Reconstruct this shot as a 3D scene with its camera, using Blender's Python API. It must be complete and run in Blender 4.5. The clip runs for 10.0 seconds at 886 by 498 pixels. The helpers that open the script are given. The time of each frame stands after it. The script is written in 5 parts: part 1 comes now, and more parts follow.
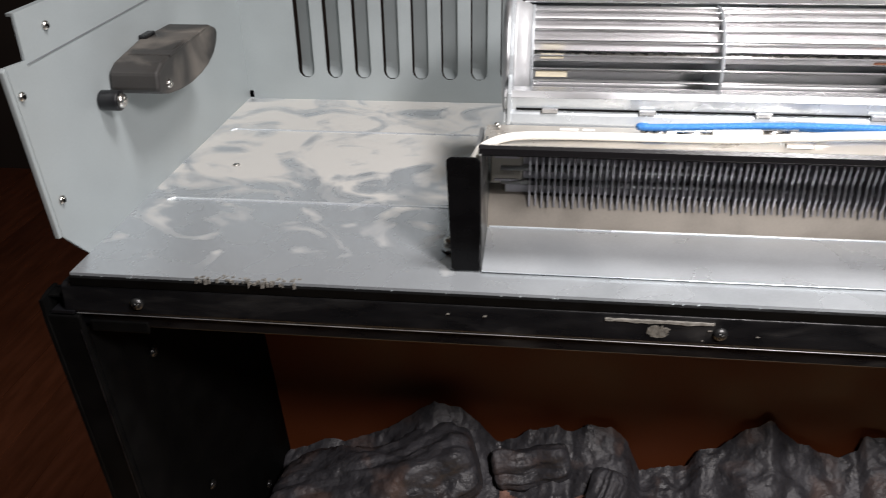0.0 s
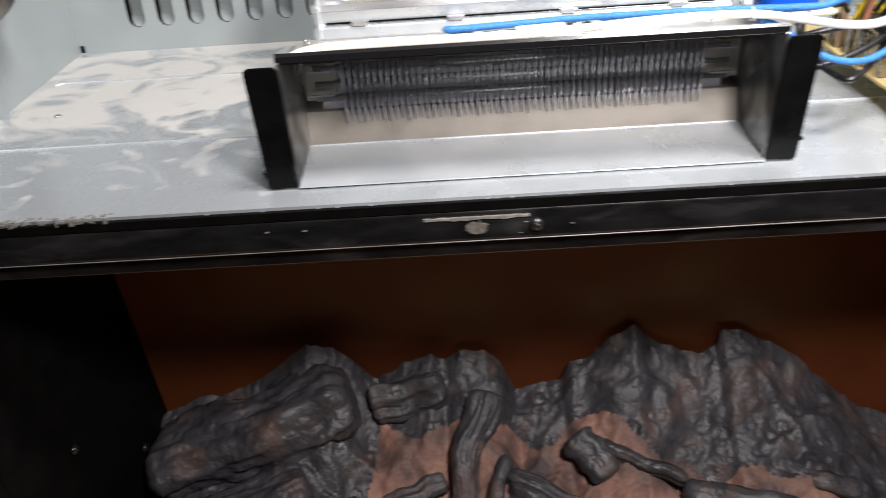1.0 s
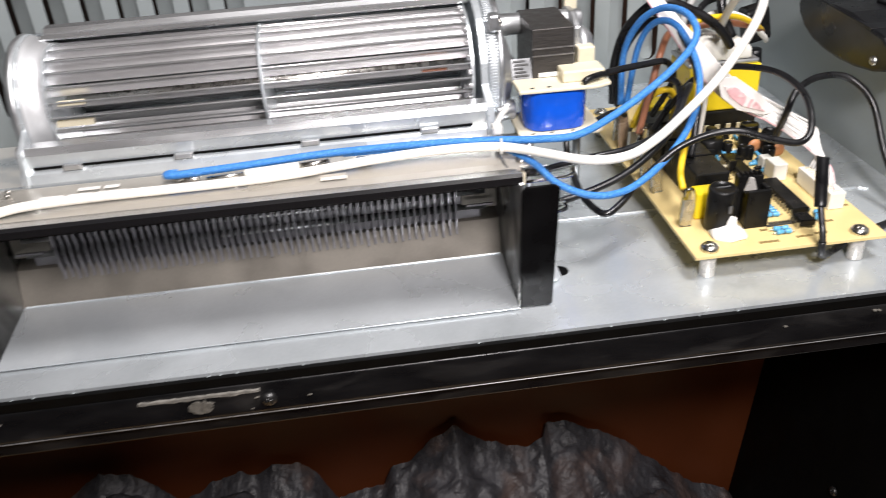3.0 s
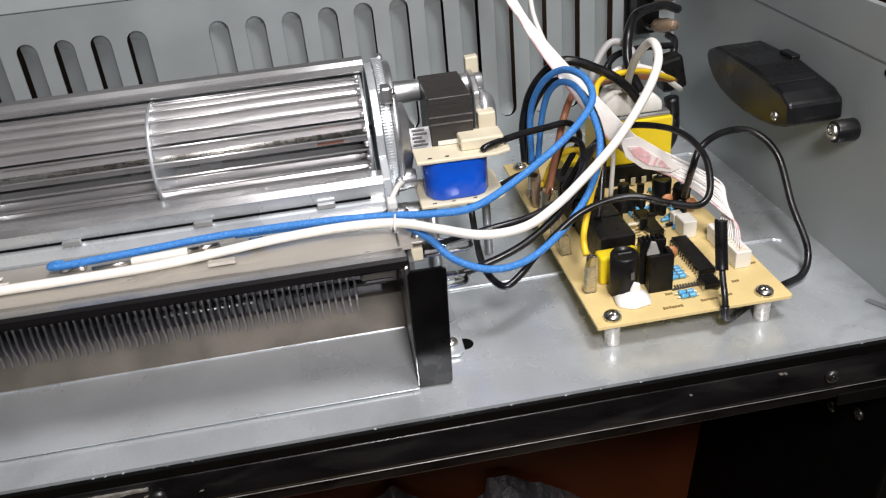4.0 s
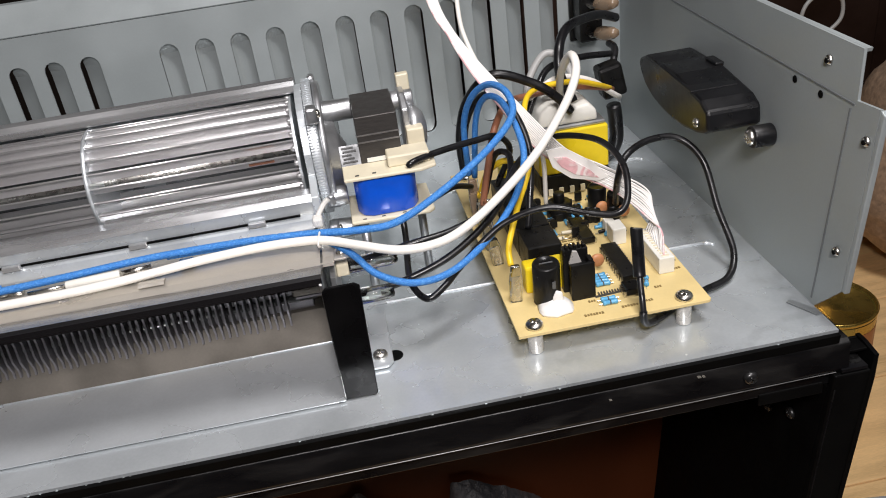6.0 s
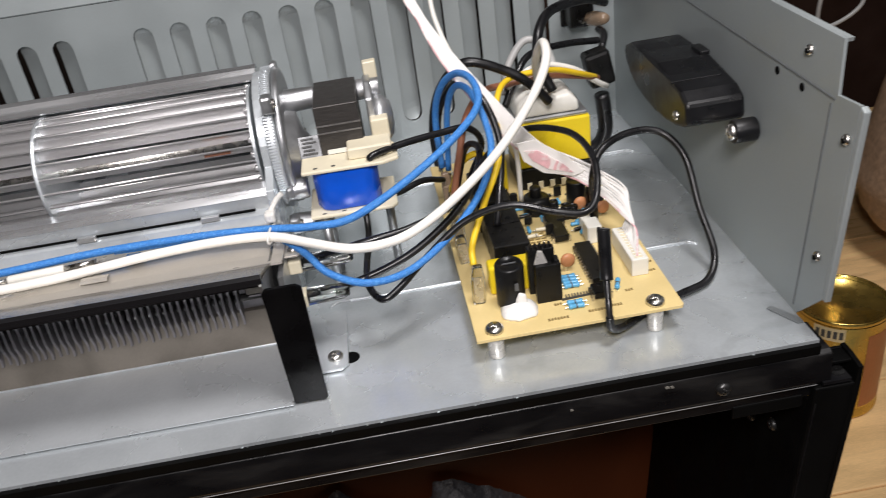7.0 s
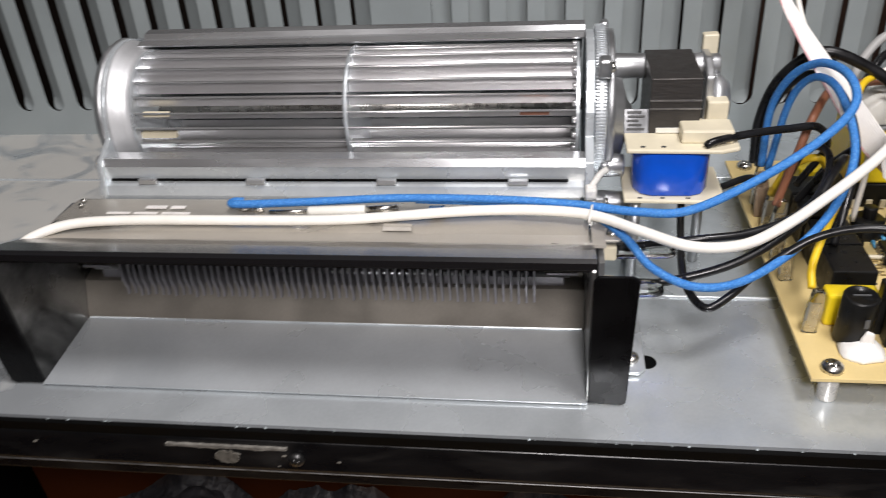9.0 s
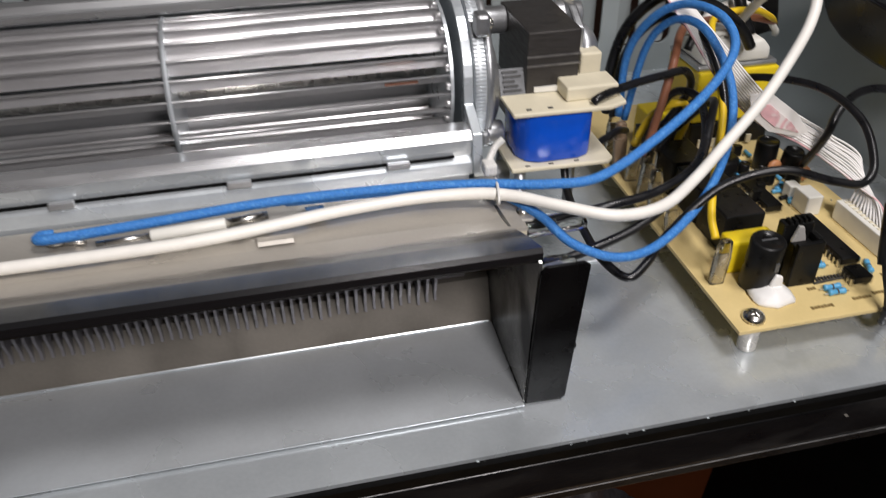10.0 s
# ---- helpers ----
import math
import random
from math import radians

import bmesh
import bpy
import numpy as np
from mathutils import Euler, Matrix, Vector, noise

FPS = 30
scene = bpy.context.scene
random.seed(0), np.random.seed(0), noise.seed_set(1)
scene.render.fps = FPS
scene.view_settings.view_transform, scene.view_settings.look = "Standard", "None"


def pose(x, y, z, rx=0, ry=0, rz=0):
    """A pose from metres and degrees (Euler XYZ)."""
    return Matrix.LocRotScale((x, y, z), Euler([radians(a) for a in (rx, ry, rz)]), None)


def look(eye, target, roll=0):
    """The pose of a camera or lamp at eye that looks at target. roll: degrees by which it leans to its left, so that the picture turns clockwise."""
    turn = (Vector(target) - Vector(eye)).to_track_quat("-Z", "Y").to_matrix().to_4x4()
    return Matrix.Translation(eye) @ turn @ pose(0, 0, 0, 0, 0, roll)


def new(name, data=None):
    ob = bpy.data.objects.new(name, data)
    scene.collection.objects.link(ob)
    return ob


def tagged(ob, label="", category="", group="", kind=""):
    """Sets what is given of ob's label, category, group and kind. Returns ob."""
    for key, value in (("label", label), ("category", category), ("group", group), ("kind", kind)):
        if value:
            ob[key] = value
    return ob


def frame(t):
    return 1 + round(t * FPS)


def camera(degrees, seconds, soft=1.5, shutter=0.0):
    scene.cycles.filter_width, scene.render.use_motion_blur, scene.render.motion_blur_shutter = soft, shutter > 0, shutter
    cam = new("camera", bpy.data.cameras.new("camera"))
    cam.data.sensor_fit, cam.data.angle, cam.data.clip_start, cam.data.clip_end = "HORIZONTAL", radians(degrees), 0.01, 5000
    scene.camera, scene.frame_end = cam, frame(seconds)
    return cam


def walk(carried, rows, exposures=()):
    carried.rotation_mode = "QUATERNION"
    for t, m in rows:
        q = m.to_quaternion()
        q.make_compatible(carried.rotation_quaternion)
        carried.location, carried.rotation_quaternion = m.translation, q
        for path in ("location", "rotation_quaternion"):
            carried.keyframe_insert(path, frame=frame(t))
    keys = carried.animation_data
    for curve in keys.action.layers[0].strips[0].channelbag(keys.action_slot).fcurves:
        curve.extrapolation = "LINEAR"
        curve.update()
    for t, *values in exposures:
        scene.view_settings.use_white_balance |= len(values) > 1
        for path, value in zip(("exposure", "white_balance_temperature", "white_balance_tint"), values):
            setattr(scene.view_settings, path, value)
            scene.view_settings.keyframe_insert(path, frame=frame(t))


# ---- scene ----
cam = camera(56.9, 10.0, soft=0.95, shutter=0.42)
PATH = [
    (0, (-0.0830, -0.3150, 0.1930), (-0.3040, 1.4300, -0.7580), -1.00),
    (0.3, (-0.0912, -0.3154, 0.1870), (-0.3384, 1.4210, -0.7712), -1.22),
    (0.5, (-0.0860, -0.3150, 0.1840), (-0.3050, 1.4130, -0.7990), -1.80),
    (0.7, (-0.0691, -0.3179, 0.1748), (-0.1827, 1.4261, -0.7968), -2.58),
    (1, (-0.0350, -0.3250, 0.1640), (-0.0740, 1.4010, -0.8460), -3.90),
    (1.2, (-0.0166, -0.3256, 0.1662), (0.0024, 1.4125, -0.8220), -3.76),
    (1.5, (-0.0030, -0.3240, 0.1710), (0.1040, 1.4000, -0.8380), -3.50),
    (1.9, (-0.0010, -0.3228, 0.1750), (0.1364, 1.4110, -0.8130), -3.00),
    (2, (0.0010, -0.3230, 0.1770), (0.1070, 1.4120, -0.8120), -3.30),
    (2.5, (0.0060, -0.2980, 0.1940), (0.1250, 1.4470, -0.7770), -2.50),
    (2.7, (0.0215, -0.2814, 0.1988), (0.1474, 1.4370, -0.8172), -3.04),
    (3, (0.0510, -0.2620, 0.2010), (0.2060, 1.4490, -0.8220), -3.90),
    (3.2, (0.0625, -0.2577, 0.2003), (0.2457, 1.4600, -0.8091), -4.00),
    (4.3, (0.1075, -0.2473, 0.2197), (0.2773, 1.4900, -0.7549), -6.70),
    (4.5, (0.1190, -0.2500, 0.2200), (0.2660, 1.4950, -0.7450), -7.40),
    (5, (0.1260, -0.2560, 0.2220), (0.2780, 1.4900, -0.7420), -7.40),
    (6.5, (0.1420, -0.2610, 0.2190), (0.3050, 1.4700, -0.7690), -8.10),
    (7, (0.1630, -0.2460, 0.2140), (0.2490, 1.4810, -0.7900), -8.40),
    (7.3, (0.1610, -0.2450, 0.2180), (0.1380, 1.4660, -0.8120), -8.70),
    (7.5, (0.1320, -0.2370, 0.2150), (0.0350, 1.4670, -0.8250), -7.70),
    (8, (0.0780, -0.2450, 0.2040), (-0.1660, 1.4660, -0.8020), -4.60),
    (8.5, (0.0820, -0.2310, 0.2020), (-0.2260, 1.4690, -0.8060), -4.00),
    (8.6, (0.0894, -0.2254, 0.2056), (-0.2420, 1.4606, -0.8200), -4.50),
    (9, (0.0940, -0.2120, 0.2080), (-0.1710, 1.4750, -0.8330), -3.90),
    (9.3, (0.0772, -0.1948, 0.2128), (-0.0156, 1.4836, -0.8695), -3.34),
    (9.5, (0.0600, -0.1820, 0.2150), (0.1410, 1.4760, -0.9000), -3.00),
    (10, (0.0390, -0.1620, 0.1960), (0.4070, 1.4360, -0.9500), -0.40),
]
EXPOSURES = [(0.0, 0.78), (0.6, 0.78), (1.0, 1.05), (1.6, 1.20), (2.0, 1.24), (2.5, 0.92), (3.2, 0.52), (4.3, 0.06), (7.0, 0.06), (9.0, 0.0), (10.0, -0.34)]
walk(cam, [(t, look(eye, target, roll)) for t, eye, target, roll in PATH], EXPOSURES)

# ---- light ----
world = bpy.data.worlds.new("room")
world.use_nodes = True
world.node_tree.nodes["Background"].inputs[0].default_value = (1.0, 0.86, 0.72, 1)
world.node_tree.nodes["Background"].inputs[1].default_value = 0.006
scene.world = world


def area_lamp(name, eye, target, size, watts, colour):
    data = bpy.data.lights.new(name, "AREA")
    data.shape, data.size, data.energy, data.color = "DISK", size, watts, colour
    ob = new(name, data)
    ob.matrix_world = look(eye, target)
    return ob


area_lamp("ceiling_lamp", (0.38, -0.24, 1.20), (0.10, 0.10, 0.0), 0.32, 11.0, (1.0, 0.962, 0.965))
area_lamp("hand_lamp", (0.14, -0.335, 0.37), (0.10, 0.10, 0.0), 0.10, 2.5, (1.0, 0.942, 0.945))

# ---- materials ----


def mat(name, colour, rough=0.5, metal=0.0, vary=0.12, scale=40.0, bump=0.0, fine=400.0, second=None, amount=0.5, spread=0.12,
        coat=0.0, alpha_glass=0.0, per_piece=0.0, spec=0.5, deep=0.0006, stretch=(1, 1, 1), rough_vary=0.12, second_rough=None):
    """A surface: base colour that varies at two scales, an optional second colour in patches, and fine relief."""
    m = bpy.data.materials.new(name)
    m.use_nodes = True
    nt = m.node_tree
    n, ln = nt.nodes, nt.links
    b = n["Principled BSDF"]
    b.inputs["Metallic"].default_value = metal
    b.inputs["Coat Weight"].default_value = coat
    b.inputs["Specular IOR Level"].default_value = spec
    b.inputs["Transmission Weight"].default_value = alpha_glass
    tc = n.new("ShaderNodeTexCoord")
    mp = n.new("ShaderNodeMapping")
    mp.inputs["Scale"].default_value = stretch
    ln.new(tc.outputs["Object"], mp.inputs["Vector"])
    big, small = n.new("ShaderNodeTexNoise"), n.new("ShaderNodeTexNoise")
    for tex, s, d in ((big, scale, 5.0), (small, fine, 3.0)):
        tex.inputs["Scale"].default_value, tex.inputs["Detail"].default_value = s, d
        ln.new(mp.outputs["Vector"], tex.inputs["Vector"])
    mul = n.new("ShaderNodeMath")
    mul.operation = "MULTIPLY_ADD"
    mul.inputs[1].default_value = 0.35
    ln.new(small.outputs["Fac"], mul.inputs[0])
    ln.new(big.outputs["Fac"], mul.inputs[2])
    ramp = n.new("ShaderNodeMapRange")
    ramp.inputs[1].default_value, ramp.inputs[2].default_value = 0.40, 0.95
    ramp.inputs[3].default_value, ramp.inputs[4].default_value = 1 - vary, 1 + vary
    ln.new(mul.outputs[0], ramp.inputs[0])
    last = ramp.outputs[0]
    if per_piece:
        info = n.new("ShaderNodeObjectInfo")
        r2 = n.new("ShaderNodeMapRange")
        r2.inputs[3].default_value, r2.inputs[4].default_value = 1 - per_piece, 1 + per_piece
        ln.new(info.outputs["Random"], r2.inputs[0])
        m2 = n.new("ShaderNodeMath")
        m2.operation = "MULTIPLY"
        ln.new(last, m2.inputs[0])
        ln.new(r2.outputs[0], m2.inputs[1])
        last = m2.outputs[0]
    scl = n.new("ShaderNodeVectorMath")
    scl.operation = "SCALE"
    scl.inputs[0].default_value = colour
    ln.new(last, scl.inputs["Scale"])
    col = scl.outputs[0]
    rr = n.new("ShaderNodeMapRange")
    rr.inputs[1].default_value, rr.inputs[2].default_value = 0.3, 0.7
    rr.inputs[3].default_value, rr.inputs[4].default_value = max(rough - rough_vary, 0.02), min(rough + rough_vary, 1)
    ln.new(big.outputs["Fac"], rr.inputs[0])
    rough_out = rr.outputs[0]
    if second is not None:
        patch = n.new("ShaderNodeTexNoise")
        patch.inputs["Scale"].default_value, patch.inputs["Detail"].default_value = scale * 0.55, 7.0
        patch.inputs["Distortion"].default_value = 0.6
        ln.new(mp.outputs["Vector"], patch.inputs["Vector"])
        pr = n.new("ShaderNodeMapRange")
        pr.inputs[1].default_value, pr.inputs[2].default_value = 0.62 - 0.25 * amount, 0.62 - 0.25 * amount + spread
        ln.new(patch.outputs["Fac"], pr.inputs[0])
        mix = n.new("ShaderNodeMix")
        mix.data_type = "RGBA"
        ln.new(pr.outputs[0], mix.inputs[0])
        ln.new(col, mix.inputs[6])
        mix.inputs[7].default_value = (*second, 1)
        col = mix.outputs[2]
        if second_rough is not None:
            mr = n.new("ShaderNodeMix")
            ln.new(pr.outputs[0], mr.inputs[0])
            ln.new(rough_out, mr.inputs[2])
            mr.inputs[3].default_value = second_rough
            rough_out = mr.outputs[0]
    ln.new(col, b.inputs["Base Color"])
    ln.new(rough_out, b.inputs["Roughness"])
    if bump:
        bp = n.new("ShaderNodeBump")
        bp.inputs["Strength"].default_value, bp.inputs["Distance"].default_value = bump, deep
        ln.new(mul.outputs[0], bp.inputs["Height"])
        ln.new(bp.outputs[0], b.inputs["Normal"])
    return m


GREY = mat("grey_enamel", (0.33, 0.365, 0.37), 0.42, 0.15, 0.07, 25, 0.12, 900)
GREY_DARK = mat("dark_groove", (0.16, 0.175, 0.18), 0.5, 0.1, 0.1, 40)
STEEL = mat("galvanised_steel", (0.63, 0.675, 0.70), 0.26, 0.50, 0.12, 30, 0.10, 700, rough_vary=0.08, second=(0.40, 0.435, 0.45), amount=0.2, spread=0.3)
# Second-colour patches paint blotchy reflections into the steel's colour.
OUTLET_STEEL = mat("reflection_patched_steel", (0.68, 0.72, 0.745), 0.32, 0.60, 0.08, 22, 0.06, 700, second=(0.50, 0.545, 0.58), amount=0.45, spread=0.34)
BEIGE_STEEL = mat("warm_steel", (0.50, 0.47, 0.42), 0.36, 0.55, 0.10, 50, 0.12, 900)
ALU = mat("aluminium", (0.60, 0.61, 0.62), 0.30, 0.8, 0.12, 60, 0.08, 900, stretch=(0.2, 1, 1))
BLADE = mat("fan_blade_aluminium", (0.80, 0.795, 0.80), 0.30, 0.82, 0.05, 30, 0.0, 900, rough_vary=0.03)
END_STEEL = mat("satin_end_steel", (0.58, 0.59, 0.60), 0.52, 0.55, 0.10, 40, 0.08, 900)
ALU_DULL = mat("cast_zinc", (0.46, 0.47, 0.48), 0.40, 0.85, 0.16, 90, 0.25, 900)
BLACK = mat("black_paint", (0.006, 0.006, 0.007), 0.32, 0.0, 0.3, 60, 0.25, 700, second=(0.014, 0.0135, 0.013), amount=0.25, spread=0.2, second_rough=0.55, spec=0.28)
RAIL = mat("scuffed_black_rail", (0.0045, 0.0045, 0.005), 0.34, 0.0, 0.3, 90, 0.4, 1100, second=(0.022, 0.021, 0.020), amount=0.36, spread=0.30, second_rough=0.66, spec=0.42, stretch=(0.45, 1, 1.3))
STANDOFF = mat("nickel_standoff", (0.66, 0.64, 0.60), 0.30, 0.45, 0.06, 200)
BLACK_MATT = mat("black_matt_paint", (0.0025, 0.0025, 0.0025), 0.55, 0.0, 0.3, 60, 0.2, 700, spec=0.07)
PLASTIC = mat("black_plastic", (0.005, 0.005, 0.006), 0.32, 0.0, 0.25, 80, 0.2, 900, second=(0.03, 0.026, 0.022), amount=0.0, spread=0.3, second_rough=0.75)
DUSTY_PLASTIC = mat("dusty_plastic", (0.03, 0.028, 0.026), 0.5, 0.0, 0.3, 40, 0.2, 900, second=(0.20, 0.18, 0.155), amount=0.45, spread=0.25, second_rough=0.85)
SCREW = mat("zinc_screw", (0.62, 0.60, 0.56), 0.28, 1.0, 0.15, 300)
DARK_SCREW = mat("blackened_screw", (0.06, 0.06, 0.06), 0.30, 0.8, 0.2, 300)
DULL_SCRAPE = mat("dull_scrape", (0.10, 0.092, 0.078), 0.7, 0.0, 0.5, 500, 0.6, 1500)
# Lighter grey that stands in for the highlight along the rail's edge.
EDGE_LINE = mat("painted_edge_highlight", (0.14, 0.14, 0.14), 0.45, 0.4, 0.5, 120)
SCUFF = mat("scraped_paint", (0.19, 0.18, 0.16), 0.6, 0.2, 0.45, 300, 0.5, 1200)
FLANGE = mat("flange_paint", (0.0035, 0.0035, 0.0038), 0.28, 0.0, 0.3, 60, 0.2, 900, second=(0.06, 0.06, 0.058), amount=-0.35, spread=0.04, spec=0.12)
# Black patches: smoke smudges, plus dark mirror reflections painted into the colour.
SMUDGE_REFLECTION = mat("smudge_reflection_steel", (0.34, 0.34, 0.33), 0.28, 0.9, 0.3, 40, 0.1, 700, second=(0.015, 0.015, 0.015), amount=0.8, spread=0.2, second_rough=0.4)
# BEIGE_STEEL darkened, so the hood's shade over the strip is in the colour.
SHADED_STEEL = mat("shaded_warm_steel", (0.21, 0.192, 0.165), 0.48, 0.5, 0.15, 50, 0.12, 900)
FIN = mat("dull_fin", (0.27, 0.262, 0.280), 0.50, 0.5, 0.2, 90, 0.1, 900)
RECESS = mat("brown_recess_panel", (0.090, 0.023, 0.0065), 0.5, 0.0, 0.15, 20, 0.05, 600, spec=0.3)
CHAR = mat("charred_resin", (0.042, 0.041, 0.046), 0.50, 0.0, 0.5, 60, 0.9, 380, deep=0.0022, spec=0.55, second=(0.12, 0.075, 0.060), amount=0.38, spread=0.30, second_rough=0.65)
EMBER = mat("ember_resin", (0.26, 0.140, 0.105), 0.62, 0.0, 0.4, 45, 1.0, 420, deep=0.0018, spec=0.35, second=(0.070, 0.052, 0.050), amount=0.80, spread=0.24)


def scaly(m, scale, depth):
    """Adds the crackled, blistered relief of burnt bark to a surface."""
    n, ln = m.node_tree.nodes, m.node_tree.links
    low = n["Bump"]
    tc, cells, gate, mul, over = (n.new("ShaderNode" + k) for k in ("TexCoord", "TexVoronoi", "TexNoise", "Math", "Bump"))
    cells.feature = "SMOOTH_F1"
    cells.inputs["Scale"].default_value = scale
    gate.inputs["Scale"].default_value = 26
    ln.new(tc.outputs["Object"], cells.inputs["Vector"])
    ln.new(tc.outputs["Object"], gate.inputs["Vector"])
    mul.operation = "MULTIPLY"
    ln.new(cells.outputs["Distance"], mul.inputs[0])
    ln.new(gate.outputs["Fac"], mul.inputs[1])
    over.inputs["Strength"].default_value, over.inputs["Distance"].default_value = 1.0, depth
    over.invert = True
    ln.new(mul.outputs[0], over.inputs["Height"])
    ln.new(low.outputs[0], over.inputs["Normal"])
    ln.new(over.outputs[0], n["Principled BSDF"].inputs["Normal"])


scaly(CHAR, 190, 0.0016)
scaly(EMBER, 150, 0.0010)
BLUE_COIL = mat("blue_tape", (0.006, 0.09, 0.62), 0.22, 0.0, 0.08, 60, 0.15, 500)
CREAM = mat("cream_bobbin", (0.70, 0.64, 0.48), 0.45, 0.0, 0.08, 80, 0.1)
LAMINATION = mat("dark_lamination", (0.050, 0.046, 0.043), 0.42, 0.4, 0.2, 200, 0.2, 1200, stretch=(1, 1, 8))
LAM_LINE = mat("bare_lamination_edge", (0.25, 0.24, 0.23), 0.4, 0.7, 0.2, 200)
LABEL_GREY = mat("silver_label", (0.13, 0.135, 0.14), 0.4, 0.3, 0.1, 200)
PRINT = mat("dark_print", (0.05, 0.05, 0.05), 0.6, 0.0, 0.1, 200)
WHITE_PRINT = mat("white_print", (0.75, 0.73, 0.70), 0.6, 0.0, 0.1, 200)
BOARD = mat("paper_circuit_board", (0.68, 0.53, 0.24), 0.5, 0.0, 0.07, 60, 0.08, 900)
BOARD_EDGE = mat("board_print", (0.22, 0.15, 0.05), 0.6, 0.0, 0.1, 200)
WHITE_PLASTIC = mat("white_nylon", (0.76, 0.75, 0.69), 0.4, 0.0, 0.06, 90)
YELLOW = mat("yellow_tape", (0.80, 0.60, 0.015), 0.35, 0.0, 0.07, 60)
BLACK_PART = mat("black_epoxy", (0.006, 0.006, 0.006), 0.36, 0.0, 0.2, 200, 0.1, spec=0.28)
GLUE = mat("white_glue", (0.80, 0.79, 0.76), 0.4, 0.0, 0.05, 100, 0.4, 300)
RESISTOR = mat("blue_resistor", (0.10, 0.36, 0.60), 0.35, 0.0, 0.1, 200)
BROWN_DISC = mat("brown_ceramic", (0.48, 0.21, 0.09), 0.45, 0.0, 0.1, 200)
CLEAR = mat("clear_sleeve", (0.97, 0.96, 0.92), 0.05, 0.0, 0.03, 200, 0.3, 300, alpha_glass=1.0, rough_vary=0.03)
NYLON = mat("milky_nylon", (0.80, 0.79, 0.75), 0.32, 0.0, 0.06, 200, 0.2, 600, alpha_glass=0.15)
AMBER = mat("smoky_sleeve", (0.42, 0.30, 0.20), 0.22, 0.0, 0.15, 150, 0.2, 500, alpha_glass=0.45)
BLUE_WIRE = mat("blue_braided_sleeve", (0.035, 0.20, 0.58), 0.45, 0.0, 0.22, 1800, 0.9, 2600, second=(0.10, 0.33, 0.70), amount=0.5, spread=0.2)
WHITE_WIRE = mat("white_silicone", (0.82, 0.80, 0.74), 0.42, 0.0, 0.05, 150)
BLACK_WIRE = mat("black_insulation", (0.007, 0.007, 0.008), 0.34, 0.0, 0.2, 150, 0.1)
YELLOW_WIRE = mat("yellow_insulation", (0.80, 0.54, 0.02), 0.4, 0.0, 0.06, 150)
BROWN_WIRE = mat("brown_insulation", (0.27, 0.11, 0.06), 0.4, 0.0, 0.08, 150)
GREY_WIRE = mat("grey_insulation", (0.40, 0.40, 0.39), 0.4, 0.0, 0.08, 150)
RIBBON_WHITE = mat("white_ribbon", (0.80, 0.78, 0.75), 0.45, 0.0, 0.05, 150)
PINK = mat("pink_ribbon_print", (0.72, 0.42, 0.44), 0.5, 0.0, 0.2, 250, second=(0.8, 0.72, 0.70), amount=0.6, spread=0.1)
GOLD = mat("gold_lacquered_tin", (0.62, 0.43, 0.11), 0.26, 0.9, 0.10, 60)
GOLD_LID = mat("olive_gold_lid", (0.30, 0.26, 0.06), 0.32, 0.85, 0.12, 60)
LABEL_CREAM = mat("cream_paper_label", (0.62, 0.50, 0.28), 0.55, 0.0, 0.1, 80)
COPPER = mat("copper_label", (0.42, 0.17, 0.07), 0.4, 0.4, 0.15, 60)
PINE = mat("varnished_pine", (0.86, 0.58, 0.28), 0.33, 0.0, 0.28, 9, 0.12, 220, stretch=(1, 7, 7), per_piece=0.14)
FLOOR_WOOD = mat("dark_red_floor", (0.16, 0.050, 0.022), 0.45, 0.0, 0.3, 7, 0.1, 150, stretch=(6, 1, 6), per_piece=0.2)
KNIT = mat("beige_knit", (0.36, 0.25, 0.17), 0.85, 0.0, 0.35, 160, 1.0, 500)
DARK_WOOD = mat("dark_brown_furniture", (0.050, 0.026, 0.018), 0.5, 0.0, 0.3, 12, 0.1, 200)
WALL_PAINT = mat("dim_brown_wall", (0.045, 0.032, 0.026), 0.8, 0.0, 0.1, 6, 0.1, 300)
CEILING_PAINT = mat("off_white_ceiling", (0.55, 0.52, 0.47), 0.85, 0.0, 0.06, 5, 0.1, 200)


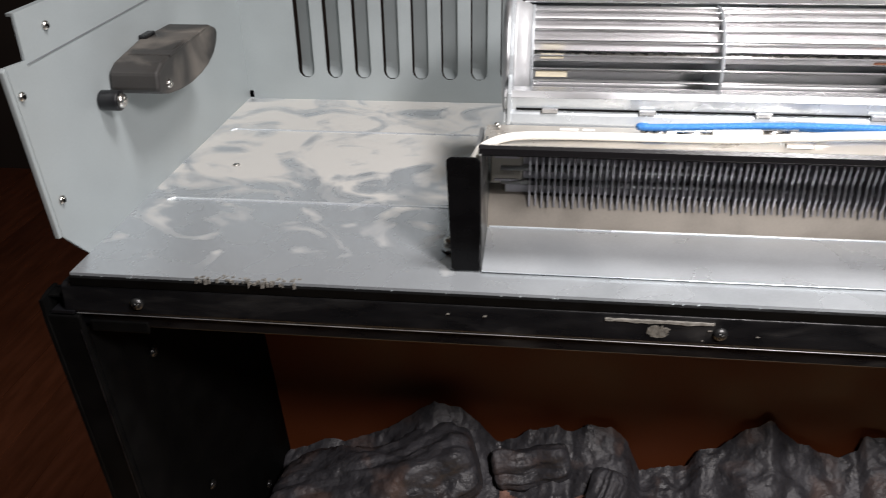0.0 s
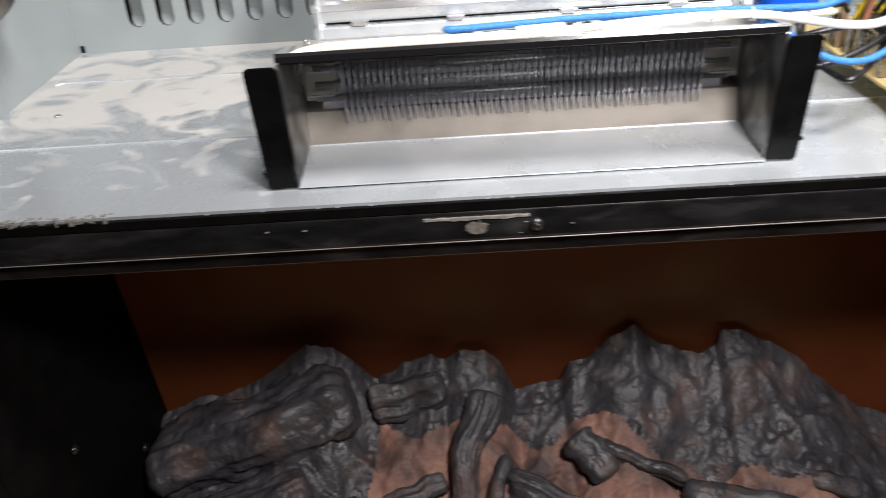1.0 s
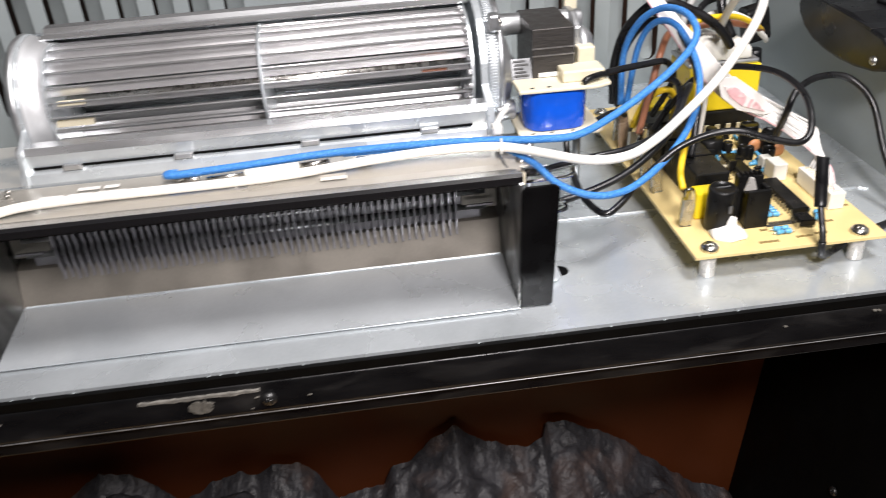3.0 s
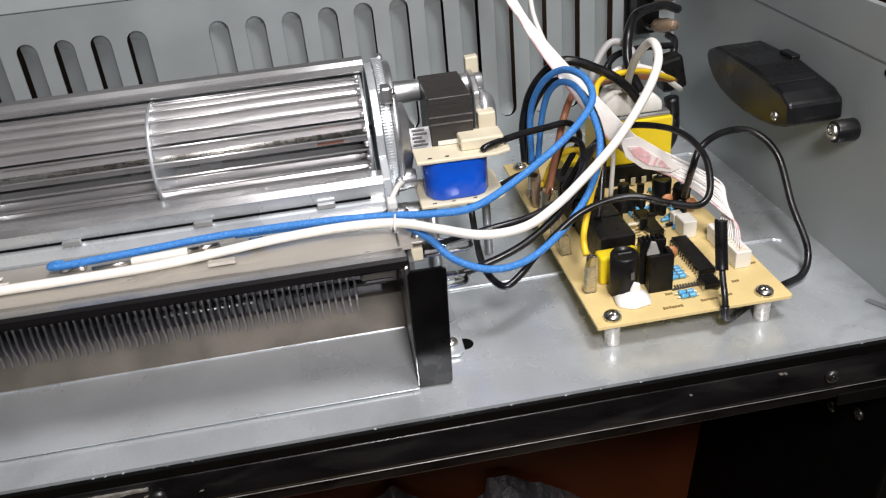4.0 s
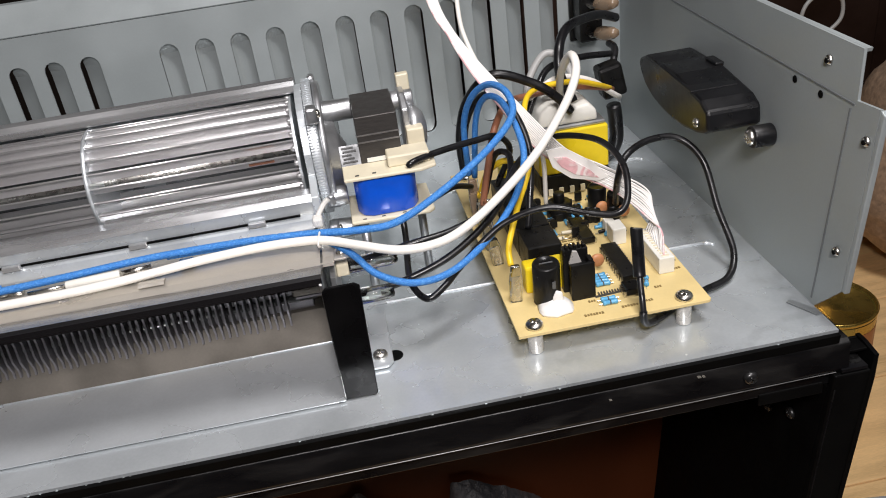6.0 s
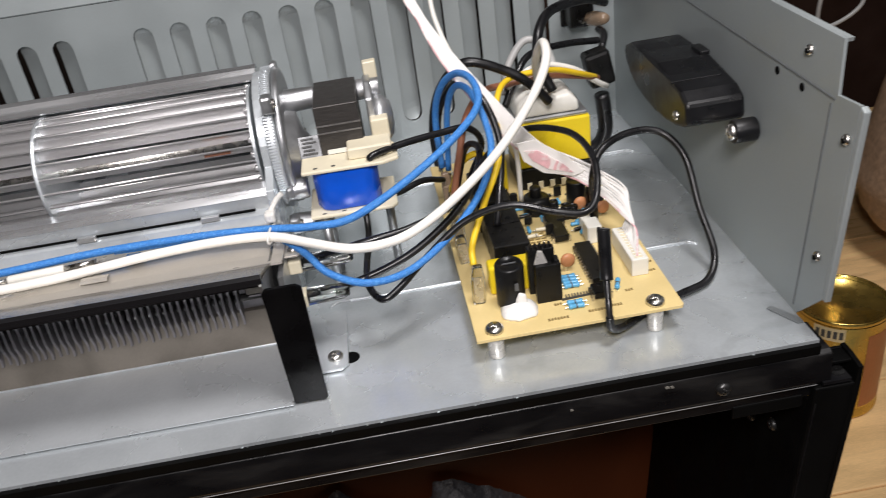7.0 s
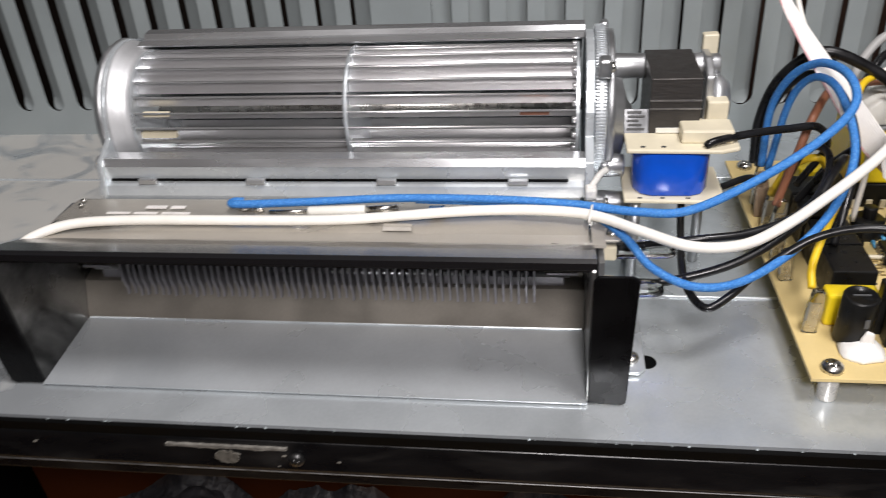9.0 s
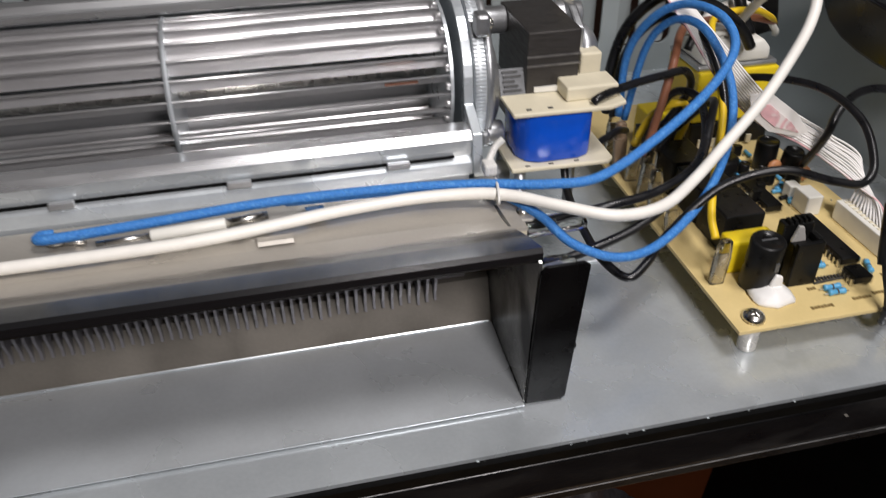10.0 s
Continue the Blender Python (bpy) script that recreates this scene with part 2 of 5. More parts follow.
def overspray_material():
    """Black paint on the hood, fading into the bare warm steel behind it with a smoky edge."""
    m = BEIGE_STEEL.copy()
    m.name = "black_oversprayed_steel"
    n, ln = m.node_tree.nodes, m.node_tree.links
    b = n["Principled BSDF"]
    col = b.inputs["Base Color"].links[0].from_socket
    tc, sep, smoke = n.new("ShaderNodeTexCoord"), n.new("ShaderNodeSeparateXYZ"), n.new("ShaderNodeTexNoise")
    ln.new(tc.outputs["Object"], sep.inputs[0])
    ln.new(tc.outputs["Object"], smoke.inputs["Vector"])
    smoke.inputs["Scale"].default_value, smoke.inputs["Detail"].default_value = 26, 3.0
    add = n.new("ShaderNodeMath")
    add.operation = "MULTIPLY_ADD"
    add.inputs[1].default_value = -0.022
    ln.new(smoke.outputs["Fac"], add.inputs[0])
    ln.new(sep.outputs[1], add.inputs[2])
    fade = n.new("ShaderNodeMapRange")
    fade.interpolation_type = "SMOOTHSTEP"
    fade.inputs[1].default_value, fade.inputs[2].default_value = 0.0350, 0.0225
    ln.new(add.outputs[0], fade.inputs[0])
    mix = n.new("ShaderNodeMix")
    mix.data_type = "RGBA"
    ln.new(fade.outputs[0], mix.inputs[0])
    ln.new(col, mix.inputs[6])
    mix.inputs[7].default_value = (0.010, 0.010, 0.011, 1)
    ln.new(mix.outputs[2], b.inputs["Base Color"])
    gloss = n.new("ShaderNodeMapRange")
    gloss.inputs[3].default_value, gloss.inputs[4].default_value = 0.40, 0.20
    ln.new(fade.outputs[0], gloss.inputs[0])
    ln.new(gloss.outputs[0], b.inputs["Roughness"])
    met = n.new("ShaderNodeMapRange")
    met.inputs[3].default_value, met.inputs[4].default_value = 0.55, 0.0
    ln.new(fade.outputs[0], met.inputs[0])
    ln.new(met.outputs[0], b.inputs["Metallic"])
    return m


OVERSPRAY = overspray_material()


def tray_material():
    """Galvanised sheet with a film of beige dust, rubbed off in patches, towards one end of the tray."""
    m = STEEL.copy()
    m.name = "dusty_galvanised_steel"
    nt = m.node_tree
    n, ln = nt.nodes, nt.links
    b = n["Principled BSDF"]
    col, rough = b.inputs["Base Color"].links[0].from_socket, b.inputs["Roughness"].links[0].from_socket
    tc = n.new("ShaderNodeTexCoord")
    sep = n.new("ShaderNodeSeparateXYZ")
    ln.new(tc.outputs["Object"], sep.inputs[0])
    side = n.new("ShaderNodeMapRange")
    side.interpolation_type = "SMOOTHSTEP"
    side.inputs[1].default_value, side.inputs[2].default_value = -0.02, -0.16
    ln.new(sep.outputs[0], side.inputs[0])
    depth = n.new("ShaderNodeMapRange")
    depth.interpolation_type = "SMOOTHSTEP"
    depth.inputs[1].default_value, depth.inputs[2].default_value = 0.035, 0.16
    ln.new(sep.outputs[1], depth.inputs[0])
    wipe = n.new("ShaderNodeTexNoise")
    wipe.inputs["Scale"].default_value, wipe.inputs["Detail"].default_value, wipe.inputs["Distortion"].default_value = 24, 4.0, 1.6
    ln.new(tc.outputs["Object"], wipe.inputs["Vector"])
    add = n.new("ShaderNodeMath")
    add.operation = "MULTIPLY_ADD"
    add.inputs[1].default_value = 0.27
    ln.new(depth.outputs[0], add.inputs[0])
    ln.new(wipe.outputs["Fac"], add.inputs[2])
    edge = n.new("ShaderNodeMapRange")
    edge.inputs[1].default_value, edge.inputs[2].default_value = 0.60, 0.78
    edge.inputs[4].default_value = 0.82
    ln.new(add.outputs[0], edge.inputs[0])
    fac = n.new("ShaderNodeMath")
    fac.operation = "MULTIPLY"
    ln.new(edge.outputs[0], fac.inputs[0])
    ln.new(side.outputs[0], fac.inputs[1])
    rubbed = n.new("ShaderNodeMix")
    rubbed.data_type = "RGBA"
    ln.new(side.outputs[0], rubbed.inputs[0])
    ln.new(col, rubbed.inputs[6])
    rubbed.inputs[7].default_value = (0.45, 0.48, 0.50, 1)
    mix = n.new("ShaderNodeMix")
    mix.data_type = "RGBA"
    ln.new(fac.outputs[0], mix.inputs[0])
    ln.new(rubbed.outputs[2], mix.inputs[6])
    mix.inputs[7].default_value = (0.50, 0.487, 0.45, 1)
    ln.new(mix.outputs[2], b.inputs["Base Color"])
    mr = n.new("ShaderNodeMix")
    ln.new(fac.outputs[0], mr.inputs[0])
    ln.new(rough, mr.inputs[2])
    mr.inputs[3].default_value = 0.75
    ln.new(mr.outputs[0], b.inputs["Roughness"])
    # wavy dried stains towards the board end
    wave = n.new("ShaderNodeTexNoise")
    wave.inputs["Scale"].default_value, wave.inputs["Detail"].default_value, wave.inputs["Distortion"].default_value = 26, 2.5, 2.4
    ln.new(tc.outputs["Object"], wave.inputs["Vector"])
    blot = n.new("ShaderNodeMapRange")
    blot.inputs[1].default_value, blot.inputs[2].default_value, blot.inputs[4].default_value = 0.54, 0.66, 0.20
    ln.new(wave.outputs["Fac"], blot.inputs[0])
    zone = n.new("ShaderNodeMapRange")
    zone.interpolation_type = "SMOOTHSTEP"
    zone.inputs[1].default_value, zone.inputs[2].default_value = 0.14, 0.20
    ln.new(sep.outputs[0], zone.inputs[0])
    both = n.new("ShaderNodeMath")
    both.operation = "MULTIPLY"
    ln.new(blot.outputs[0], both.inputs[0])
    ln.new(zone.outputs[0], both.inputs[1])
    stain = n.new("ShaderNodeMix")
    stain.data_type = "RGBA"
    ln.new(both.outputs[0], stain.inputs[0])
    ln.new(mix.outputs[2], stain.inputs[6])
    stain.inputs[7].default_value = (0.27, 0.285, 0.29, 1)
    ln.new(stain.outputs[2], b.inputs["Base Color"])
    mm = n.new("ShaderNodeMapRange")
    mm.inputs[3].default_value, mm.inputs[4].default_value = 0.57, 0.05
    ln.new(fac.outputs[0], mm.inputs[0])
    ln.new(mm.outputs[0], b.inputs["Metallic"])
    return m


TRAY = tray_material()

# ---- mesh helpers ----


def thing(name, at, label, category, group=""):
    ob = new(name)
    ob.empty_display_size = 0.02
    ob.location = at
    return tagged(ob, label, category, group)


def mesh_of(name, bm, material, smooth=False):
    bmesh.ops.recalc_face_normals(bm, faces=bm.faces)
    me = bpy.data.meshes.new(name)
    bm.to_mesh(me)
    bm.free()
    me.materials.append(material)
    if smooth:
        for p in me.polygons:
            p.use_smooth = True
    return me


def put(name, me, parent, m=None, label=""):
    """A mesh as a child of a thing or part, at the pose m of the world."""
    ob = new(name, me)
    ob.parent = parent
    ob.matrix_parent_inverse = Matrix.Translation(parent.location).inverted() if parent.type == "EMPTY" else parent.matrix_basis.inverted()
    ob.matrix_basis = m if m is not None else Matrix.Identity(4)
    return tagged(ob, label)


def part(name, bm, material, parent, label="", smooth=False):
    return put(name, mesh_of(name, bm, material, smooth), parent, None, label)


def soften(bm, width, segments=2):
    if width:
        bmesh.ops.bevel(bm, geom=[e for e in bm.edges if len(e.link_faces) == 2 and e.calc_face_angle(0) > 0.5], offset=width, segments=segments, affect="EDGES", profile=0.5)
    return bm


def box(x0, x1, y0, y1, z0, z1, bevel=0.0, m=None):
    bm = bmesh.new()
    bmesh.ops.create_cube(bm, size=1)
    bmesh.ops.transform(bm, verts=bm.verts, matrix=Matrix.Translation(((x0 + x1) / 2, (y0 + y1) / 2, (z0 + z1) / 2)) @ Matrix.Diagonal((x1 - x0, y1 - y0, z1 - z0, 1)))
    soften(bm, bevel)
    if m is not None:
        bmesh.ops.transform(bm, verts=bm.verts, matrix=m)
    return bm


def rod(a, b, r, r2=None, sides=20, bevel=0.0, bm=None):
    a, b = Vector(a), Vector(b)
    out = bmesh.new()
    bmesh.ops.create_cone(out, cap_ends=True, segments=sides, radius1=r, radius2=r if r2 is None else r2, depth=(b - a).length)
    soften(out, bevel)
    turn = (b - a).to_track_quat("Z", "Y").to_matrix().to_4x4()
    bmesh.ops.transform(out, verts=out.verts, matrix=Matrix.Translation((a + b) / 2) @ turn)
    return out if bm is None else join(bm, out)


def join(bm, other):
    me = bpy.data.meshes.new("joined")
    other.to_mesh(me)
    other.free()
    bm.from_mesh(me)
    bpy.data.meshes.remove(me)
    return bm


def prism(points, axis, a, b, bevel=0.0):
    """A flat outline, pushed along an axis from a to b. The outline's two numbers are the other two axes, in order."""
    bm = bmesh.new()
    def at(p, d):
        return {"x": (d, p[0], p[1]), "y": (p[0], d, p[1]), "z": (p[0], p[1], d)}[axis]
    lo, hi = [bm.verts.new(at(p, a)) for p in points], [bm.verts.new(at(p, b)) for p in points]
    bm.faces.new(lo)
    bm.faces.new(hi)
    for i in range(len(points)):
        j = (i + 1) % len(points)
        bm.faces.new((lo[i], lo[j], hi[j], hi[i]))
    bmesh.ops.recalc_face_normals(bm, faces=bm.faces)
    return soften(bm, bevel)


def sheet(line, x0, x1, thick, steps=1):
    """Folded sheet metal: a line of (y, z), pushed along x, with its thickness."""
    bm = bmesh.new()
    pts = [Vector((0, y, z)) for y, z in line]
    offs = []
    for i in range(len(pts)):
        d = (pts[min(i + 1, len(pts) - 1)] - pts[max(i - 1, 0)]).normalized()
        offs.append(Vector((0, -d.z, d.y)) * thick)
    ring = pts + [p + o for p, o in zip(reversed(pts), reversed(offs))]
    rows = [[bm.verts.new(p + Vector((x0 + (x1 - x0) * k / steps, 0, 0))) for p in ring] for k in range(steps + 1)]
    n = len(ring)
    for r0, r1 in zip(rows, rows[1:]):
        for i in range(n):
            bm.faces.new((r0[i], r0[(i + 1) % n], r1[(i + 1) % n], r1[i]))
    for r in (rows[0], rows[-1]):
        h = len(pts)
        for i in range(h - 1):
            bm.faces.new((r[i], r[i + 1], r[n - 2 - i], r[n - 1 - i]))
    return bm


def spline(points, per=8):
    """A smooth line through points."""
    p = [Vector(q) for q in points]
    p = [2 * p[0] - p[1], *p, 2 * p[-1] - p[-2]]
    out = []
    for i in range(1, len(p) - 2):
        a, b, c, d = p[i - 1:i + 3]
        for k in range(per):
            t = k / per
            out.append(0.5 * ((2 * b) + (c - a) * t + (2 * a - 5 * b + 4 * c - d) * t * t + (3 * b - a - 3 * c + d) * t ** 3))
    return out + [p[-2]]


def tube(points, r, sides=10, per=8):
    """A round cable through points."""
    line = spline(points, per)
    bm = bmesh.new()
    rings, side = [], None
    for i, c in enumerate(line):
        d = (line[min(i + 1, len(line) - 1)] - line[max(i - 1, 0)]).normalized()
        side = d.orthogonal().normalized() if side is None else (side - d * side.dot(d)).normalized()
        up = d.cross(side)
        rings.append([bm.verts.new(c + (side * math.cos(a) + up * math.sin(a)) * r) for a in (2 * math.pi * k / sides for k in range(sides))])
    for r0, r1 in zip(rings, rings[1:]):
        for k in range(sides):
            bm.faces.new((r0[k], r0[(k + 1) % sides], r1[(k + 1) % sides], r1[k]))
    bm.faces.new(rings[0])
    bm.faces.new(rings[-1])
    return bm


def turned(line, centre, axis="z", sides=32):
    """A turned body from (radius, height) steps about an axis through centre."""
    bm = bmesh.new()
    rings = []
    for r, h in line:
        rings.append([bm.verts.new((r * math.cos(2 * math.pi * k / sides), r * math.sin(2 * math.pi * k / sides), h)) for k in range(sides)])
    for a, b in zip(rings, rings[1:]):
        for k in range(sides):
            bm.faces.new((a[k], a[(k + 1) % sides], b[(k + 1) % sides], b[k]))
    for r in (rings[0], rings[-1]):
        bm.faces.new(r)
    m = {"z": Matrix.Identity(4), "x": Matrix.Rotation(radians(90), 4, "Y"), "y": Matrix.Rotation(radians(-90), 4, "X")}[axis]
    bmesh.ops.transform(bm, verts=bm.verts, matrix=Matrix.Translation(centre) @ m)
    return bm


def pan_head(r=0.003, h=0.002):
    """A cross-head screw seen from above; its foot at the origin, pointing up z."""
    bm = turned([(r, 0), (r, h * 0.35), (r * 0.9, h * 0.7), (r * 0.6, h), (r * 0.2, h * 1.02)], (0, 0, 0), sides=18)
    for a in (0, 90):
        join(bm, box(-r * 0.55, r * 0.55, -r * 0.12, r * 0.12, h * 0.98, h * 1.1, 0, Matrix.Rotation(radians(a + 20), 4, "Z")))
    return bm


SCREW_MESH = mesh_of("screw", pan_head(), SCREW, True)
BLACK_SCREW_MESH = mesh_of("screw", pan_head(0.0032, 0.0022), DARK_SCREW, True)
TO_RIGHT, TO_LEFT, TO_FRONT = Matrix.Rotation(radians(90), 4, "Y"), Matrix.Rotation(radians(-90), 4, "Y"), Matrix.Rotation(radians(90), 4, "X")

# ---- the room ----
XL, XR, YB = -0.303, 0.319, 0.268


def room():
    fl = tagged(new("floor", mesh_of("floor", box(-2.4, 2.6, -2.2, 2.6, -1.14, -1.102), FLOOR_WOOD)), "dark reddish wooden floor in dim light", "floor", kind="structure")
    for i in range(24):
        x = -2.4 + i * 0.125
        put("plank", mesh_of("plank", box(x + 0.001, x + 0.124, -2.2, 2.6, -1.102, -1.10), FLOOR_WOOD), fl)
    for nm, b in (("wall_north", box(-2.4, 2.6, 2.6, 2.7, -1.14, 1.5)), ("wall_south", box(-2.4, 2.6, -2.3, -2.2, -1.14, 1.5)),
                  ("wall_west", box(-2.5, -2.4, -2.3, 2.7, -1.14, 1.5)), ("wall_east", box(2.6, 2.7, -2.3, 2.7, -1.14, 1.5))):
        tagged(new(nm, mesh_of(nm, b, WALL_PAINT)), "plain dim brown painted room wall", "wall", kind="structure")
    tagged(new("ceiling", mesh_of("ceiling", box(-2.5, 2.7, -2.3, 2.7, 1.5, 1.6), CEILING_PAINT)), "plain off-white painted ceiling", "ceiling", kind="structure")


def table():
    t = thing("wooden_table", (0.4, 0.4, -1.10), "varnished yellow pine table under the fireplace case", "table")
    for i in range(9):
        y = -0.16 + i * 0.125
        put("plank", mesh_of("plank", box(-0.42, 1.35, y + 0.0006, y + 0.1244, -0.388, -0.360, 0.0015), PINE), t)
    for x in (-0.36, 1.28):
        for y in (-0.10, 0.90):
            part("leg", box(x - 0.035, x + 0.035, y - 0.035, y + 0.035, -1.10, -0.388, 0.004), PINE, t)


room()
table()

# ---- the fireplace case ----
CASE_Z = -0.360


def slot_outline(cx, z0, z1, w, n=7):
    """Round-ended upright slot, as points (x, z)."""
    r = w / 2
    top = [(cx + r * math.cos(math.pi * k / n), z1 - r + r * math.sin(math.pi * k / n)) for k in range(n + 1)]
    low = [(cx - r * math.cos(math.pi * k / n), z0 + r - r * math.sin(math.pi * k / n)) for k in range(n + 1)]
    return top + low


SLOT_Z0, SLOT_Z1, SLOT_W = 0.0165, 0.1035, 0.0122
LEFT_SLOTS = [-0.2565 + 0.0214 * k for k in range(12)]
RIGHT_SLOTS = [0.0275 + 0.0221 * k for k in range(12)]


def louvre_mesh(side):
    """A pressed louvre: flush with the sheet on one long edge, sunk by 6 mm on the other, where it is slit open."""
    bm = bmesh.new()
    rows, nu, nv = [], 6, 22
    half, r = SLOT_W / 2, SLOT_W / 2
    zc = (SLOT_Z0 + SLOT_Z1) / 2
    for j in range(nv + 1):
        f = j / nv
        f = 0.5 - 0.5 * math.cos(math.pi * f)
        z = SLOT_Z0 + 0.0003 + (SLOT_Z1 - SLOT_Z0 - 0.0006) * f
        d = min(z - SLOT_Z0, SLOT_Z1 - z)
        w = half if d >= r else math.sqrt(max(r * r - (r - d) ** 2, 1e-9))
        end = min(1.0, d / 0.010)
        end = math.sin(end * math.pi / 2)
        row = []
        for i in range(nu + 1):
            u = i / nu
            x = (-w + 1.93 * w * u) * side
            row.append(bm.verts.new((x, 0.0070 * end * (u ** 0.8), z - zc)))
        rows.append(row)
    for a, b in zip(rows, rows[1:]):
        for i in range(nu):
            bm.faces.new((a[i], a[i + 1], b[i + 1], b[i]))
    return mesh_of("louvre", bm, GREY, False)


def taper(bm):
    """The firebox narrows towards its foot."""
    for v in bm.verts:
        v.co.x *= 1 + 0.25 * min(v.co.z + 0.02, 0.0)
    return bm


def fireplace_case():
    c = thing("fireplace_case", (0.008, 0.10, CASE_Z), "opened electric fireplace case of grey and black sheet metal", "fireplace")
    # tray with pressed beads
    part("tray", box(XL, XR, 0.0, YB, -0.0015, 0.0), TRAY, c, "dusty galvanised steel tray")
    for x0, x1, y in ((-0.294, -0.118, 0.086), (-0.297, -0.11, 0.198), (0.118, 0.306, 0.088), (0.150, 0.312, 0.2025)):
        line = [(x0 + 0.004, y - 0.003, 0.0), (x0 + 0.008, y, 0.0002), (x0 + 0.02, y, 0.0002), (x1 - 0.02, y, 0.0002), (x1 - 0.008, y, 0.0002), (x1 - 0.003, y - 0.003, 0.0)]
        part("bead", tube(line, 0.0008, 8, 4), OUTLET_STEEL, c, smooth=True)
    part("oval_cutout", turned([(0.0036, 0.0001), (0.0034, 0.0004), (0.001, 0.0004)], (-0.1250, 0.0385, 0.0), sides=24), BLACK_MATT, c)
    part("oval_cutout", turned([(0.0040, 0.0001), (0.0038, 0.0004), (0.001, 0.0004)], (0.1308, 0.043, 0.0), sides=24), BLACK_MATT, c)
    part("rivet", turned([(0.0022, 0), (0.002, 0.0008), (0.001, 0.0012)], (-0.268, 0.136, 0), sides=14), SCREW, c, smooth=True)
    part("corner_notch", prism([(0.3090, 0.0250), (0.3115, 0.0262), (0.3185, 0.0150), (0.3186, 0.0120), (0.3160, 0.0118)], "z", 0.0003, 0.0008), GREY_DARK, c)
    # back wall with louvres
    bm = bmesh.new()
    loops = [[(XL, 0.0), (XR, 0.0), (XR, 0.121), (XL, 0.121)]] + [slot_outline(x, SLOT_Z0, SLOT_Z1, SLOT_W) for x in LEFT_SLOTS + RIGHT_SLOTS]
    edges = []
    for lp in loops:
        vs = [bm.verts.new((x, YB, z)) for x, z in lp]
        edges += [bm.edges.new((vs[i], vs[(i + 1) % len(vs)])) for i in range(len(vs))]
    bmesh.ops.triangle_fill(bm, use_beauty=True, edges=edges, normal=(0, -1, 0))
    back = part("back_wall", bm, GREY, c, "grey sheet metal back with two rows of louvres")
    sol = back.modifiers.new("thickness", "SOLIDIFY")
    sol.thickness, sol.offset = 0.0012, -1
    for xs, side in ((LEFT_SLOTS, -1), (RIGHT_SLOTS, 1)):
        me = louvre_mesh(side)
        for x in xs:
            put("louvre", me, back, Matrix.Translation((x, YB + 0.0014, (SLOT_Z0 + SLOT_Z1) / 2)))
    part("back_lip", sheet([(0.268, 0.1212), (0.270, 0.123), (0.284, 0.137), (0.290, 0.137)], XL, XR, 0.001), GREY, c)
    part("back_crease", box(XL + 0.002, XR - 0.002, YB - 0.0005, YB + 0.0002, 0.1125, 0.1131), GREY_DARK, back)
    part("seam", box(-0.3018, -0.3002, YB - 0.0006, YB + 0.0002, 0.007, 0.121), OUTLET_STEEL, back)
    part("corner_gap", box(-0.3028, -0.2990, YB - 0.0012, YB - 0.0003, 0.0005, 0.0062, 0.0003), BLACK_MATT, back)
    part("seam", box(0.3105, 0.3115, YB - 0.0006, YB + 0.0002, 0.001, 0.121), GREY_DARK, back)
    put("hole", mesh_of("hole", turned([(0.002, 0), (0.0018, 0.0004), (0.0002, 0.0004)], (0, 0, 0), sides=14), BLACK_MATT), back, Matrix.Translation((-0.004, YB - 0.0002, 0.119)) @ TO_FRONT)
    # side walls
    outline = [(YB, 0.124), (0.008, 0.120), (0.008, 0.100), (-0.006, 0.101), (0.002, 0.018), (0.016, 0.0035), (0.021, -0.0015), (YB, -0.0015)]
    for x, s in ((XL, -1), (XR, 1)):
        w = part("side_wall", prism(outline, "x", x, x + s * 0.0012, 0.0), GREY, c, "grey sheet metal side wall")
        part("hem", prism([(-0.006, 0.101), (-0.0085, 0.0995), (-0.0005, 0.018), (0.002, 0.018)], "x", x, x + s * 0.0025, 0.0005), GREY, w)
        part("top_hem", prism([(0.008, 0.120), (0.0085, 0.1185), (YB, 0.1225), (YB, 0.124)], "x", x + s * 0.0013, x + s * 0.0035), GREY, w)
        if s > 0:
            part("crease", prism([(0.011, 0.096), (0.0117, 0.096), (0.022, 0.003), (0.0212, 0.003)], "x", x - s * 0.0004, x), GREY_DARK, w)
        part("crease", prism([(0.009, 0.0985), (0.009, 0.0978), (YB - 0.002, 0.1045), (YB - 0.002, 0.1052)], "x", x - s * 0.0004, x), GREY_DARK, w)
        turn = TO_LEFT if s > 0 else TO_RIGHT
        for y, z in ((0.008, 0.0345), (-0.001, 0.087), (0.028, 0.1105)):
            put("screw", SCREW_MESH, w, Matrix.Translation((x - s * 0.0002, y, z)) @ turn @ Matrix.Scale(0.72, 4))
            dot = mesh_of("hole", turned([(0.0011, 0), (0.001, 0.0002), (0.0002, 0.0002)], (0, 0, 0), sides=12), BLACK_MATT)
            put("hole", dot, w, Matrix.Translation((x - s * 0.0020, y - 0.0004, z)) @ turn)
        for y, z in ((0.0315, 0.0952), (0.051, 0.0957)) if s > 0 else ():
            dot = mesh_of("hole", turned([(0.0017, 0), (0.0016, 0.0002), (0.0002, 0.0002)], (0, 0, 0), sides=12), BLACK_MATT)
            put("hole", dot, w, Matrix.Translation((x - s * 0.0002, y, z)) @ turn)
    # black front rail under the tray's edge
    part("edge_strip", sheet([(0.0, -0.0015), (0.0005, -0.006)], XL, XR, -0.002), BLACK_MATT, c)
    rail = part("front_rail", prism([(0.001, -0.006), (-0.0012, -0.0072), (-0.0025, -0.020), (-0.0015, -0.0222), (0.002, -0.0225), (0.002, -0.031), (0.020, -0.031), (0.020, -0.006)], "x", XL - 0.006, XR + 0.006, 0.0006), RAIL, c, "scuffed black painted front rail")
